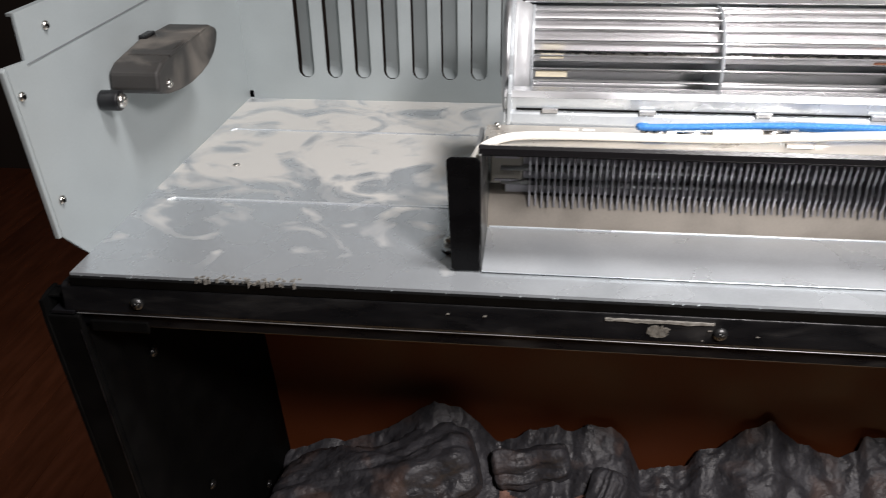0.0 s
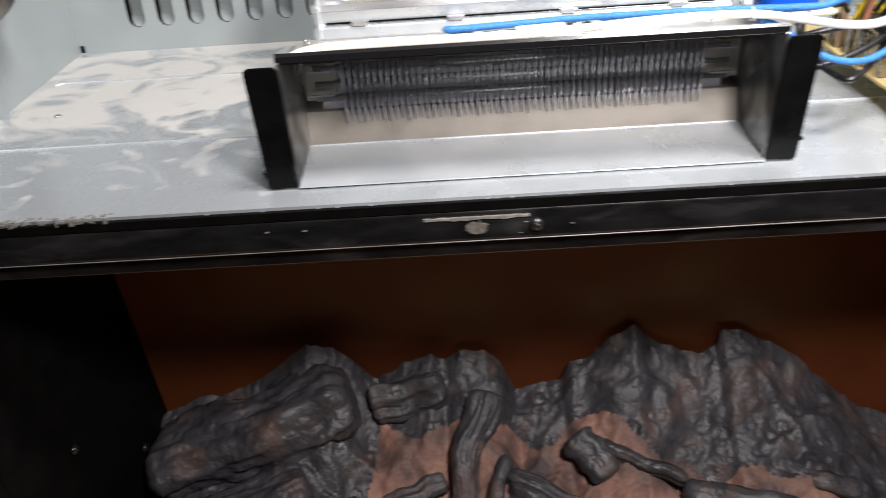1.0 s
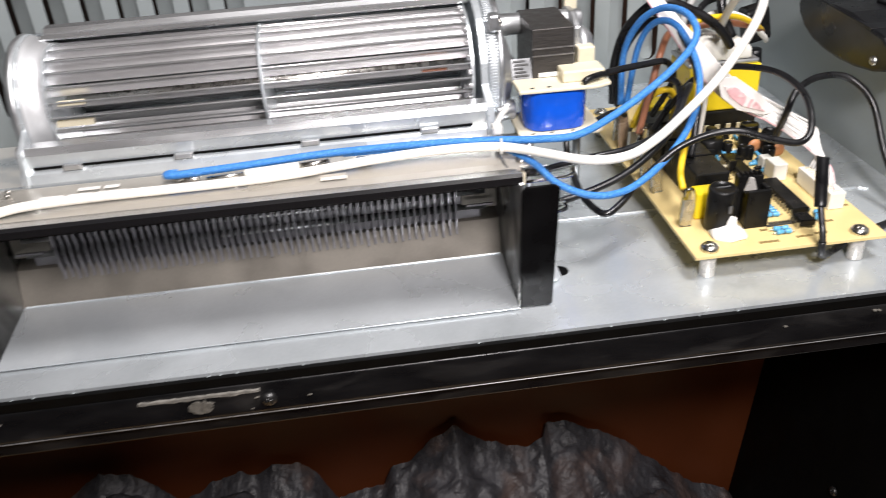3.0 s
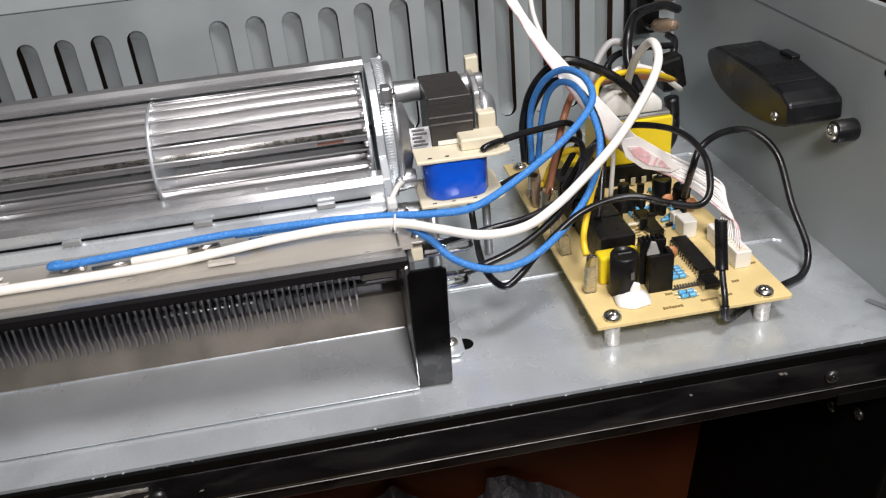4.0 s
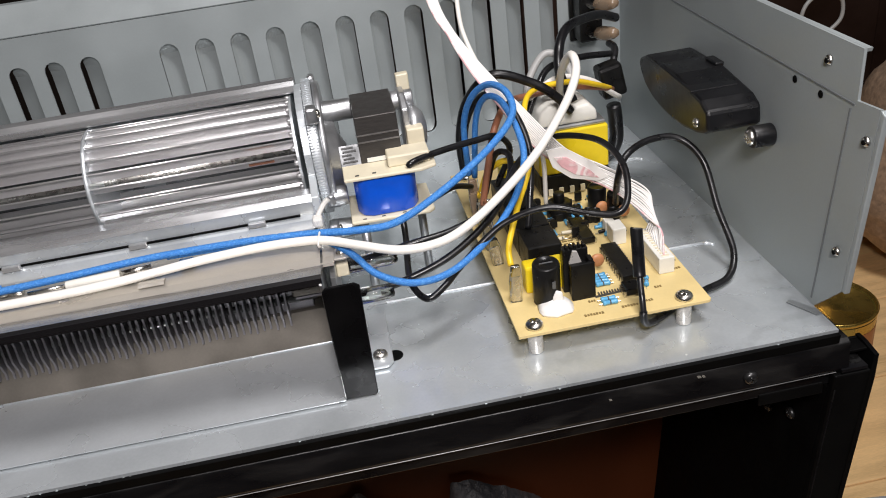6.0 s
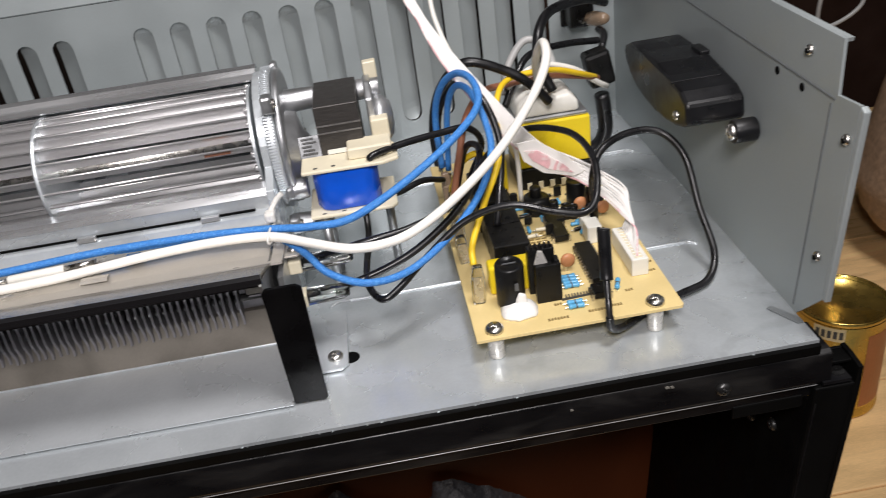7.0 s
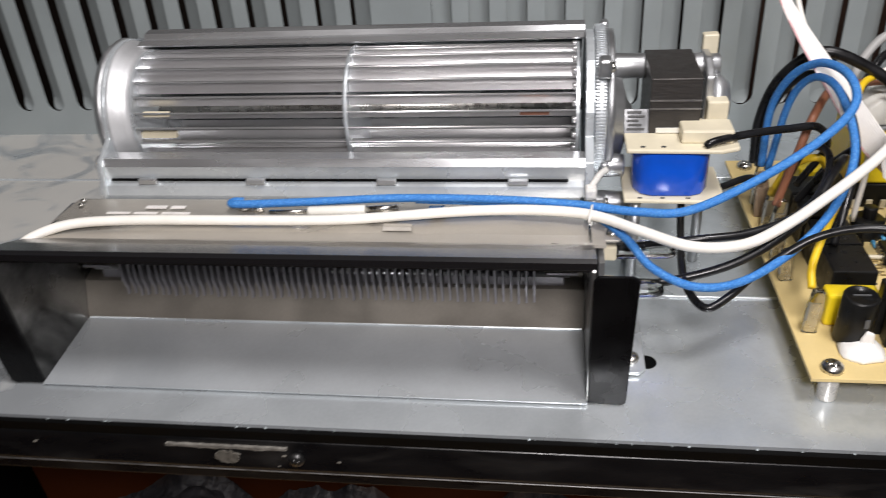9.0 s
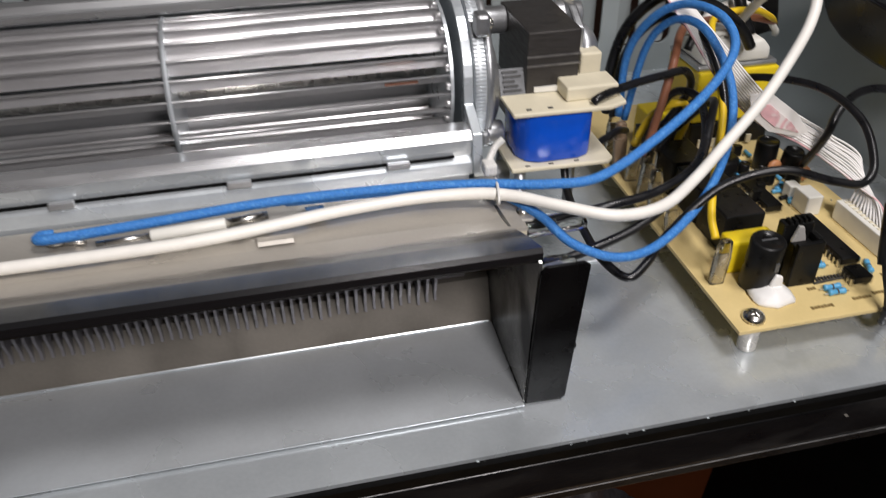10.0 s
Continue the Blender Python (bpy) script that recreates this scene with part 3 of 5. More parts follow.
    for x in (-0.271, 0.0005, 0.279):
        put("screw", BLACK_SCREW_MESH, rail, Matrix.Translation((x, -0.0020, -0.0145)) @ TO_FRONT)
    # Thin lighter tube paints the highlight on the rail's lower edge.
    part("highlight_line", tube([(XL + 0.07 * k, -0.0022 + 0.0001 * (k % 2), -0.0215 - 0.00008 * (k % 3)) for k in range(9)] + [(XR, -0.0022, -0.0215)], 0.00024, 6, 4), EDGE_LINE, rail)
    top = [(-0.050 + 0.0475 * k / 24, -0.0092 + 0.0005 * noise.noise(Vector((k * 0.8, 0, 0)))) for k in range(25)]
    low = [(-0.0025 - 0.0475 * k / 24, -0.0102 - 0.0012 * abs(noise.noise(Vector((k * 0.9, 7, 0))))) for k in range(25)]
    part("scrape", prism(top + low, "y", -0.0026, -0.0008), SCUFF, rail, "long scrape down to bare metal")
    blob = [(-0.0265 + (0.0048 + 0.0022 * noise.noise(Vector((k * 1.3, 2, 5)))) * math.cos(k * math.pi / 13), -0.0148 + (0.0030 + 0.0014 * noise.noise(Vector((k * 1.1, 8, 1)))) * math.sin(k * math.pi / 13)) for k in range(26)]
    part("scrape", prism(blob, "y", -0.0027, -0.0008), DULL_SCRAPE, rail, "dull rubbed patch")
    for k in range(8):
        x, z = random.uniform(-0.29, 0.31), random.uniform(-0.0195, -0.0085)
        w, h = random.uniform(0.0003, 0.0009), random.uniform(0.00008, 0.00022)
        part("chip", prism([(x - w, z), (x, z + h), (x + w, z + h * 0.3), (x + w * 0.3, z - h)], "y", -0.0028, -0.0006), DULL_SCRAPE, rail)
    bm = bmesh.new()
    for i in range(64):
        x, y = -0.240 + 0.052 * random.random(), 0.0005 + random.random() * 0.006
        s = random.uniform(0.0002, 0.0008)
        join(bm, box(x - s, x + s, y - 0.0035, y - 0.0035 + s * 1.4, 0.0002 - 0.0025 * random.random(), 0.0005, 0, None))
    tagged(part("flaked_edge", bm, SCUFF, c, "flaked white paint on the tray edge"), kind="stuff")
    bm = bmesh.new()
    for i in range(240):
        x = random.uniform(-0.30, 0.315)
        s, z = random.uniform(0.00008, 0.00024), -0.0016 - 0.0022 * random.random() ** 3
        join(bm, box(x - s * 2, x + s * 2, -0.0004, 0.0004, z - s, z + s * 0.5, 0))
    tagged(part("chipped_paint", bm, GREY, c), kind="stuff")
    # outer skin, front strips and the fire recess
    for s, x0, x1 in ((-1, -0.3205, -0.3185), (1, 0.3350, 0.3370)):
        part("outer_side", taper(prism([(-0.004, CASE_Z), (0.285, CASE_Z), (0.285, -0.160), (0.012, -0.160), (0.0105, -0.0130), (0.005, -0.0130), (-0.004, -0.0145), (-0.0045, -0.027)], "x", x0, x1)), BLACK_MATT, c, "black outer side panel")
    for x0, x1 in ((-0.3185, -0.302), (0.318, 0.3350)):
        part("front_strip", taper(box(x0, x1, -0.004, 0.000, CASE_Z, -0.0225, 0.0008)), BLACK_MATT, c, "black front strip")
        part("corner_cap", box(max(x0, -0.3184) + (0.0055 if x0 > 0 else 0.0), min(x1, 0.3349) - (0.0055 if x0 < 0 else 0.0), 0.0085, 0.0102, -0.150, -0.0135, 0.0005), BLACK_MATT, c)
        part("corner_top", box(max(x0, -0.3184) + (0.0075 if x0 > 0 else 0.0), min(x1, 0.3349) - (0.0075 if x0 < 0 else 0.0), 0.0010, 0.0085, -0.0155, -0.0140, 0.0004), BLACK_MATT, c, "black corner cover")
        part("top_tab", box(x0 + 0.003, x1 - 0.002, -0.0035, 0.0085, -0.0215, -0.020), BLACK, c)
        put("hole", mesh_of("hole", turned([(0.003, 0), (0.003, 0.0004), (0.0015, 0.0003), (0.0013, -0.001)], (0, 0, 0), sides=18), DARK_SCREW), c, Matrix.Translation(((x0 + x1) / 2 + 0.003, 0.0020, -0.0199)))
    for x0, x1, deep in ((-0.3035, -0.302, 0.017), (0.318, 0.3195, 0.005)):
        slab = box(x0, x1, 0.0, 0.1628, CASE_Z + 0.004, -0.031)
        for v in slab.verts:  # slanting inwards to the back
            v.co.x += deep * v.co.y / 0.1628
        inner = part("recess_side", taper(slab), BLACK_MATT, c, "matt black inner side")
        turn = TO_RIGHT if x0 < 0 else TO_LEFT
        for y, z in ((0.040, -0.074), (0.057, -0.190), (0.021, -0.063) if x0 > 0 else (0.12, -0.25)):
            put("screw", BLACK_SCREW_MESH, inner, Matrix.Translation((((x1 if x0 < 0 else x0) + deep * y / 0.1628) * (1 + 0.25 * (z + 0.02)), y, z)) @ turn)
    for sx, x0 in ((1, -0.297), (-1, 0.313)):
        part("hinge_plate", box(min(x0, x0 + sx * 0.030), max(x0, x0 + sx * 0.030), -0.0035, -0.0022, -0.031, -0.0245, 0.0008), BLACK_MATT, c)
        part("worn_edge", taper(tube([(x0 - sx * 0.006, -0.0042, -0.030), (x0 - sx * 0.0065, -0.0042, -0.17), (x0 - sx * 0.006, -0.0042, CASE_Z + 0.01)], 0.0003, 6, 3)), BLACK, c)
    part("recess_back", taper(box(XL, XR + 0.006, 0.1630, 0.1650, CASE_Z + 0.004, -0.0025)), RECESS, c, "dark reddish brown recess back panel")
    part("recess_floor", taper(box(-0.3185, 0.3350, 0.0, 0.285, CASE_Z, CASE_Z + 0.004)), BLACK_MATT, c)
    part("rear_panel", taper(box(-0.3185, 0.3350, 0.283, 0.285, CASE_Z + 0.004, -0.012)), BLACK_MATT, c)
    return c


fireplace_case()

# ---- log bed ----


def log_bed():
    t = thing("log_bed", (0.0, 0.09, CASE_Z + 0.004), "charcoal grey resin log bed with salmon embers in the recess", "fake logs")
    knots_x = [-0.3, -0.275, -0.236, -0.222, -0.191, -0.151, -0.132, -0.119, -0.107, -0.101, -0.061, -0.051, -0.039, -0.02, -0.009, 0.002, 0.013, 0.036, 0.043, 0.054, 0.074, 0.088, 0.099, 0.121, 0.138, 0.151, 0.152, 0.166, 0.189, 0.211, 0.225, 0.259, 0.293, 0.31, 0.34, 0.341]
    knots_z = [-0.285, -0.257, -0.234, -0.236, -0.224, -0.194, -0.196, -0.208, -0.222, -0.227, -0.209, -0.215, -0.207, -0.206, -0.217, -0.245, -0.243, -0.237, -0.221, -0.218, -0.199, -0.189, -0.202, -0.215, -0.22, -0.214, -0.202, -0.201, -0.213, -0.228, -0.244, -0.275, -0.29, -0.315, -0.376, -0.335]
    bm = bmesh.new()
    nx, ny = 320, 104
    rows = []
    for j in range(ny + 1):
        v = j / ny
        row = []
        for i in range(nx + 1):
            x = -0.290 + 0.600 * i / nx
            ridge = float(np.interp(x, knots_x, knots_z))
            y = 0.004 + 0.1535 * v
            low = -0.325 + 0.012 * math.sin(x * 31 + 1)
            f = v ** 1.25
            z = low + (ridge - low) * f
            q = Vector((x, y, 0))
            z += (noise.fractal(q * 20, 1.2, 2.1, 4) * 0.013 + (0.5 - abs(noise.noise(q * 30 + Vector((3, 1, 0))))) * 0.014 - 0.004) * (1 - v ** 6 * 0.75)
            cell = noise.voronoi(q * 75)[0]
            z += (min(0.0020, (cell[1] - cell[0]) * 0.0035) - 0.001) * (1 - v ** 5)
            z += noise.fractal(q * 95, 0.9, 2.0, 4) * (0.0030 - 0.0010 * v ** 5) + noise.noise(q * 260) * 0.0010 + (0.4 - abs(noise.noise(q * 150))) * 0.0016
            row.append(bm.verts.new((x, y + noise.noise(Vector((x * 40, z * 40, 3))) * 0.004 * (1 - v), max(z, CASE_Z + 0.006))))
        rows.append(row)
    def is_bark(x, v):
        edge = float(np.interp(x, [-0.29, -0.13, -0.10, 0.06, 0.12, 0.20, 0.30], [0.20, 0.34, 0.74, 0.76, 0.58, 0.42, 0.22]))
        return v > edge + 0.16 * noise.noise(Vector((x * 28, v * 3, 4)))

    def surface(bark, name, material, label):
        sb = bmesh.new()
        grid = {}
        for j in range(ny):
            for i in range(nx):
                if is_bark(rows[j][i].co.x, j / ny) != bark:
                    continue
                corners = ((j, i), (j, i + 1), (j + 1, i + 1), (j + 1, i))
                for a, b in corners:
                    if (a, b) not in grid:
                        grid[(a, b)] = sb.verts.new(rows[a][b].co)
                sb.faces.new([grid[c] for c in corners])
        return part(name, sb, material, t, label, True)

    surface(False, "ember_bed", EMBER, "salmon and charcoal moulded ember bed")
    ridge_part = surface(True, "bark_ridge", CHAR, "charcoal grey moulded bark ridge")
    kb = bmesh.new()
    hi, lo = [kb.verts.new(v.co - Vector((0, 0, 0.0015))) for v in rows[-1]], [kb.verts.new((v.co.x, 0.1600, CASE_Z + 0.006)) for v in rows[-1]]
    for i in range(nx):
        kb.faces.new((hi[i], hi[i + 1], lo[i + 1], lo[i]))
    part("rear_skirt", kb, CHAR, ridge_part)
    bm.free()

    def log(a, b, r0, r1, seed, name="log"):
        a, b = Vector(a), Vector(b)
        d = (b - a)
        n_len, sides = (100, 64) if name == "log" else (48, 32)
        w = d.normalized()
        u = w.orthogonal().normalized()
        v = w.cross(u)
        lb = bmesh.new()
        rings = []
        for i in range(n_len + 1):
            f = i / n_len
            ring = []
            for k in range(sides):
                ang = 2 * math.pi * k / sides
                base = r0 + (r1 - r0) * f
                q = Vector((math.cos(ang) * 2.0, math.sin(ang) * 2.0, f * d.length * 30 + seed))
                rr = base * (1 + 0.28 * noise.noise(q * 0.6) + 0.17 * noise.fractal(Vector((q.x * 1.6, q.y * 1.6, q.z * 0.9)), 0.9, 2.2, 5) - 0.06 * max(0, 0.35 - abs(noise.noise(Vector((q.x * 1.3, q.y * 1.3, q.z * 0.25 + 9))) * 3)))
                cell = noise.voronoi(Vector((q.x * 2.2, q.y * 2.2, q.z * 1.3)))[0]
                rr += base * (0.05 * min(1.0, (cell[1] - cell[0]) * 2.5) - 0.025)
                rr *= 1 + 0.16 * math.cos(2 * ang + seed) + 0.07 * math.cos(3 * ang + 2 * seed)
                if f < 0.07:
                    rr *= 0.55 + 0.45 * math.sqrt(f / 0.07)
                if f > 0.93:
                    rr *= 0.60 + 0.40 * math.sqrt((1 - f) / 0.07)
                c = a + d * f + u * 0.004 * noise.noise(Vector((f * 3, seed, 0))) + v * 0.006 * noise.noise(Vector((f * 2.5, seed, 5)))
                ring.append(lb.verts.new(c + (u * math.cos(ang) + v * math.sin(ang)) * rr))
            rings.append(ring)
        for p, q in zip(rings, rings[1:]):
            for k in range(sides):
                lb.faces.new((p[k], p[(k + 1) % sides], q[(k + 1) % sides], q[k]))
        lb.faces.new(rings[0])
        lb.faces.new(rings[-1])
        part(name, lb, CHAR, t, smooth=True)

    log((-0.265, 0.112, -0.266), (-0.118, 0.132, -0.222), 0.026, 0.028, 1.0)
    log((-0.250, 0.050, -0.285), (-0.150, 0.090, -0.262), 0.018, 0.020, 7.0)
    log((-0.104, 0.138, -0.242), (-0.050, 0.140, -0.226), 0.014, 0.011, 5.3)
    log((-0.050, 0.060, -0.288), (-0.022, 0.134, -0.226), 0.007, 0.012, 3.6)
    log((-0.012, 0.090, -0.265), (0.072, 0.055, -0.292), 0.009, 0.011, 4.0)
    log((0.130, 0.030, -0.310), (0.280, 0.060, -0.305), 0.016, 0.014, 10.0)
    # twigs and stubs lying on the embers
    for i, (x, y, z, ang, size, r) in enumerate(((-0.020, 0.072, -0.268, 70, 0.055, 0.0075), (0.020, 0.062, -0.276, -35, 0.070, 0.0080), (0.052, 0.098, -0.258, -55, 0.034, 0.0110), (0.085, 0.092, -0.262, -25, 0.062, 0.0070),
                                                  (0.100, 0.060, -0.284, 15, 0.040, 0.0095), (0.060, 0.040, -0.298, 100, 0.034, 0.0120), (-0.075, 0.082, -0.272, 20, 0.046, 0.0080), (-0.110, 0.070, -0.282, -40, 0.036, 0.0100),
                                                  (0.150, 0.070, -0.280, -12, 0.080, 0.0085), (0.205, 0.085, -0.278, -20, 0.060, 0.0090), (-0.180, 0.060, -0.290, 10, 0.050, 0.0100), (0.000, 0.034, -0.302, 30, 0.050, 0.0085))):
        dx, dy = size / 2 * math.cos(radians(ang)), size / 2 * math.sin(radians(ang))
        log((x - dx, y - dy, z - 0.5 * dy), (x + dx, y + dy, z + 0.5 * dy), r, r * 0.85, 20.0 + 3 * i, "twig")


log_bed()

# ---- side handles ----


def handle(x, s, dy, material, words):
    """A plastic hand grip on a side wall, with the bolt below its front end. s: the way into the tray."""
    t = thing("side_handle", (x, 0.11 + dy, 0.07), words, "handle", "side handles")
    prof = [(0.086, 0.0675), (0.0875, 0.0765), (0.095, 0.0800), (0.125, 0.0840), (0.163, 0.0835), (0.1715, 0.0800), (0.1728, 0.0768), (0.1700, 0.0718), (0.1640, 0.0668), (0.1540, 0.0628), (0.1420, 0.0606), (0.1280, 0.0596), (0.1130, 0.0602), (0.0990, 0.0622), (0.0905, 0.0648)]
    prof = [(y + dy, z) for y, z in prof]
    a, b = sorted((x + s * 0.0004, x + s * 0.027))
    part("grip", prism(prof, "x", a, b, 0.0016), material, t)
    a, b = sorted((x + s * 0.004, x + s * 0.0275))
    part("inset", prism([(0.104 + dy, 0.0805), (0.104 + dy, 0.0818), (0.154 + dy, 0.0842), (0.154 + dy, 0.0830)], "x", a, b, 0.0004), material, t)
    a, b = sorted((x + s * 0.0004, x + s * 0.005))
    part("clip", box(a, b, 0.126 + dy, 0.138 + dy, 0.0835, 0.0858, 0.0006), PLASTIC, t)
    boss = part("boss", rod((x + s * 0.0004, 0.0765 + dy, 0.0655), (x + s * 0.0105, 0.0765 + dy, 0.0655), 0.0052, 0.0052, 24, 0.0006), PLASTIC, t, smooth=True)
    put("bolt", SCREW_MESH, boss, Matrix.Translation((x + s * 0.0103, 0.0765 + dy, 0.0655)) @ (TO_LEFT if s < 0 else TO_RIGHT) @ Matrix.Scale(1.25, 4))
    put("bolt", SCREW_MESH, t, Matrix.Translation((x + s * 0.0268, 0.098 + dy, 0.068)) @ (TO_LEFT if s < 0 else TO_RIGHT) @ Matrix.Scale(0.8, 4))


handle(XR, -1, -0.011, PLASTIC, "black plastic hand grip bolted to the grey side wall")
handle(XL, 1, -0.016, DUSTY_PLASTIC, "dusty black plastic hand grip bolted to the grey side wall")

# ---- heater outlet ----


def heater_outlet():
    t = thing("heater_outlet", (0.0, 0.04, 0.0), "steel heater outlet with black flanges and finned element on the tray", "heater")
    part("outlet_floor", sheet([(0.0165, 0.0010), (0.030, 0.0022), (0.057, 0.0045)], -0.107, 0.107, 0.0004), OUTLET_STEEL, t, "bright steel outlet floor")
    # Strip takes the darkened steel: shade inside the outlet is painted on.
    part("back_strip", sheet([(0.0568, 0.0045), (0.0572, 0.0055), (0.0625, 0.0200), (0.082, 0.0240)], -0.107, 0.107, 0.0008), SHADED_STEEL, t, "shade-darkened beige steel strip under the fins")
    part("bead", tube([(-0.106, 0.0562, 0.0052), (0.0, 0.0562, 0.0052), (0.106, 0.0562, 0.0052)], 0.0004, 6, 3), OUTLET_STEEL, t)
    part("cover", sheet([(0.0400, 0.0548), (0.050, 0.0530), (0.078, 0.0515), (0.081, 0.0505)], -0.109, 0.113, -0.0010), BEIGE_STEEL, t, "beige steel cover plate")
    part("hood", sheet([(0.0143, 0.0608), (0.0140, 0.0636), (0.0152, 0.0648), (0.028, 0.0603), (0.0405, 0.0549)], -0.1085, 0.1085, -0.0012, 1), OVERSPRAY, t, "glossy black painted hood")
    part("hood_edge", tube([(-0.1075, 0.0148, 0.0606), (0.0, 0.0148, 0.0606), (0.1075, 0.0148, 0.0606)], 0.0006, 6, 3), FLANGE, t)
    for s in (-1, 1):
        side = prism([(0.0185, 0.001), (0.0135, 0.0605), (0.0155, 0.0620), (0.041, 0.0545), (0.0815, 0.050), (0.0815, 0.001)], "x", s * 0.1072, s * 0.1082)
        part("side_plate", side, SMUDGE_REFLECTION, t, "smoke-stained steel side plate with dark reflections painted in")
        plate = prism([(s * 0.1075, 0.0012), (s * 0.1075, 0.0580), (s * 0.1090, 0.0600), (s * 0.1205, 0.0600), (s * 0.1225, 0.0585), (s * 0.1212, 0.0018), (s * 0.1197, 0.0006)], "y", 0.0, 0.0014, 0.0004)
        for v in plate.verts:  # the flange leans forward
            v.co.y += 0.0172 - 0.0056 * v.co.z / 0.060
        part("flange", plate, FLANGE, t, "chipped black painted flange")
        foot = part("foot", prism([(s * 0.112, 0.034), (s * 0.1275, 0.034), (s * 0.1300, 0.037), (s * 0.1300, 0.078), (s * 0.112, 0.078)] if s > 0 else
                                  [(s * 0.112, 0.034), (s * 0.126, 0.034), (s * 0.128, 0.037), (s * 0.128, 0.078), (s * 0.112, 0.078)], "z", 0.0007, 0.0020, 0.0004), OUTLET_STEEL, t, "steel mounting foot")
        part("riser", box(min(s * 0.1105, s * 0.1125), max(s * 0.1105, s * 0.1125), 0.036, 0.078, 0.001, 0.050), ALU_DULL, t)
        put("screw", SCREW_MESH, foot, Matrix.Translation((s * 0.1245, 0.0425, 0.0020)) @ Matrix.Scale(1.15, 4))
    part("tab", prism([(0.1125, 0.050), (0.1125, 0.060), (0.118, 0.060), (0.120, 0.0575), (0.120, 0.0525), (0.118, 0.050)], "z", 0.0500, 0.0510, 0.0003), BEIGE_STEEL, t)
    put("screw", SCREW_MESH, t, Matrix.Translation((0.1160, 0.0550, 0.0510)) @ Matrix.Scale(0.75, 4))
    for x, y in ((0.107, 0.064), (0.109, 0.071), (-0.104, 0.074), (-0.103, 0.070)):
        put("screw", SCREW_MESH, t, Matrix.Translation((x, y, 0.0532)) @ Matrix.Scale(0.4, 4))
    # finned element
    element = part("element_core", box(-0.099, 0.099, 0.0640, 0.0715, 0.0195, 0.049, 0.0006), FIN, t, "dark finned heating element")
    for z in (0.027, 0.0345, 0.042):
        part("tube", rod((-0.101, 0.0640, z), (0.101, 0.0640, z), 0.0017, sides=12), ALU_DULL, element, smooth=True)
    fin = bmesh.new()
    line = [(0.0588, 0.0158), (0.0592, 0.0190), (0.0574, 0.0250), (0.0584, 0.0330), (0.0570, 0.0410), (0.0586, 0.0500)]
    prev = None
    for y, z in line:
        cur = [fin.verts.new(p) for p in ((-0.00045, y, z), (0.00045, y, z), (0.00045, y + 0.0090, z), (-0.00045, y + 0.0090, z))]
        if prev:
            for k in range(4):
                fin.faces.new((prev[k], prev[(k + 1) % 4], cur[(k + 1) % 4], cur[k]))
        prev = cur
    fin_mesh = mesh_of("fin", fin, FIN)
    for i in range(57):
        put("fin", fin_mesh, element, Matrix.Translation((-0.0865 + i * 0.0031, 0.0006 * math.sin(i * 1.7), 0.0004 * math.sin(i * 2.3))))
    for s in (-1, 1):
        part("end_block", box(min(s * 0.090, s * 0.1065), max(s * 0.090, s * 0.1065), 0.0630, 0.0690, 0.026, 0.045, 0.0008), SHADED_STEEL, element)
        for z in (0.029, 0.041):
            part("terminal", box(min(s * 0.092, s * 0.104), max(s * 0.092, s * 0.104), 0.0595, 0.0603, z, z + 0.0010), FIN, element)
    # thermal cut-out on the cover
    fuse = part("thermal_fuse", rod((-0.002, 0.0625, 0.0552), (0.021, 0.0635, 0.0556), 0.0020, sides=14, bevel=0.0005), WHITE_PLASTIC, t, "white ceramic thermal fuse", True)
    part("lead", rod((0.021, 0.0635, 0.0556), (0.034, 0.0655, 0.0556), 0.0014, sides=10), SCREW, fuse, smooth=True)
    part("lead", rod((-0.018, 0.0625, 0.0548), (-0.002, 0.0625, 0.0552), 0.0009, sides=10), SCREW, fuse, smooth=True)
    part("clip", sheet([(0.0630, 0.0532), (0.0640, 0.0550), (0.0675, 0.0550), (0.0685, 0.0532)], 0.046, 0.052, 0.0005), SCREW, t, "small steel clip")
    part("clip", sheet([(0.0510, 0.0534), (0.0520, 0.0542), (0.0545, 0.0542), (0.0555, 0.0534)], 0.030, 0.041, 0.0004), BEIGE_STEEL, t, "small steel clip")
    put("screw", SCREW_MESH, t, Matrix.Translation((-0.031, 0.0695, 0.0530)) @ Matrix.Scale(1.1, 4))
    part("ring_terminal", rod((-0.031, 0.0695, 0.0530), (-0.022, 0.0670, 0.0536), 0.0018, 0.0012, 12), SCREW, t, smooth=True)
    # unreadable white stamp, as bars
    for x0, x1, y, h in ((-0.073, -0.064, 0.0672, 0.0022), (-0.062, -0.056, 0.0672, 0.0022), (-0.088, -0.078, 0.0625, 0.0014), (-0.076, -0.066, 0.0625, 0.0014), (-0.064, -0.052, 0.0625, 0.0014)):
        part("stamp_bar", box(x0, x1, y, y + h, 0.0533, 0.0537), WHITE_PRINT, t)
    # sleeved plug terminals beside the outlet
    for y, z, x1 in ((0.0580, 0.0425, 0.140), (0.0520, 0.0290, 0.136)):
        part("terminal_block", box(0.1125, 0.118, y - 0.004, y + 0.004, z - 0.003, z + 0.003, 0.0006), CREAM, t)
        part("plug_sleeve", prism([(0.117, z - 0.0030), (0.117, z + 0.0030), (x1 - 0.003, z + 0.0024), (x1, z + 0.0014), (x1, z - 0.0014), (x1 - 0.003, z - 0.0024)], "y", y - 0.0034, y + 0.0034, 0.0010), CLEAR, t, "clear plastic plug sleeve", True)
        part("plug_blade", box(0.119, 0.130, y - 0.0020, y + 0.0020, z - 0.0006, z + 0.0006), OUTLET_STEEL, t)
    return t


heater_outlet()

# ---- cross-flow fan and its motor ----
FY, FZ, FR = 0.1275, 0.0735, 0.0262


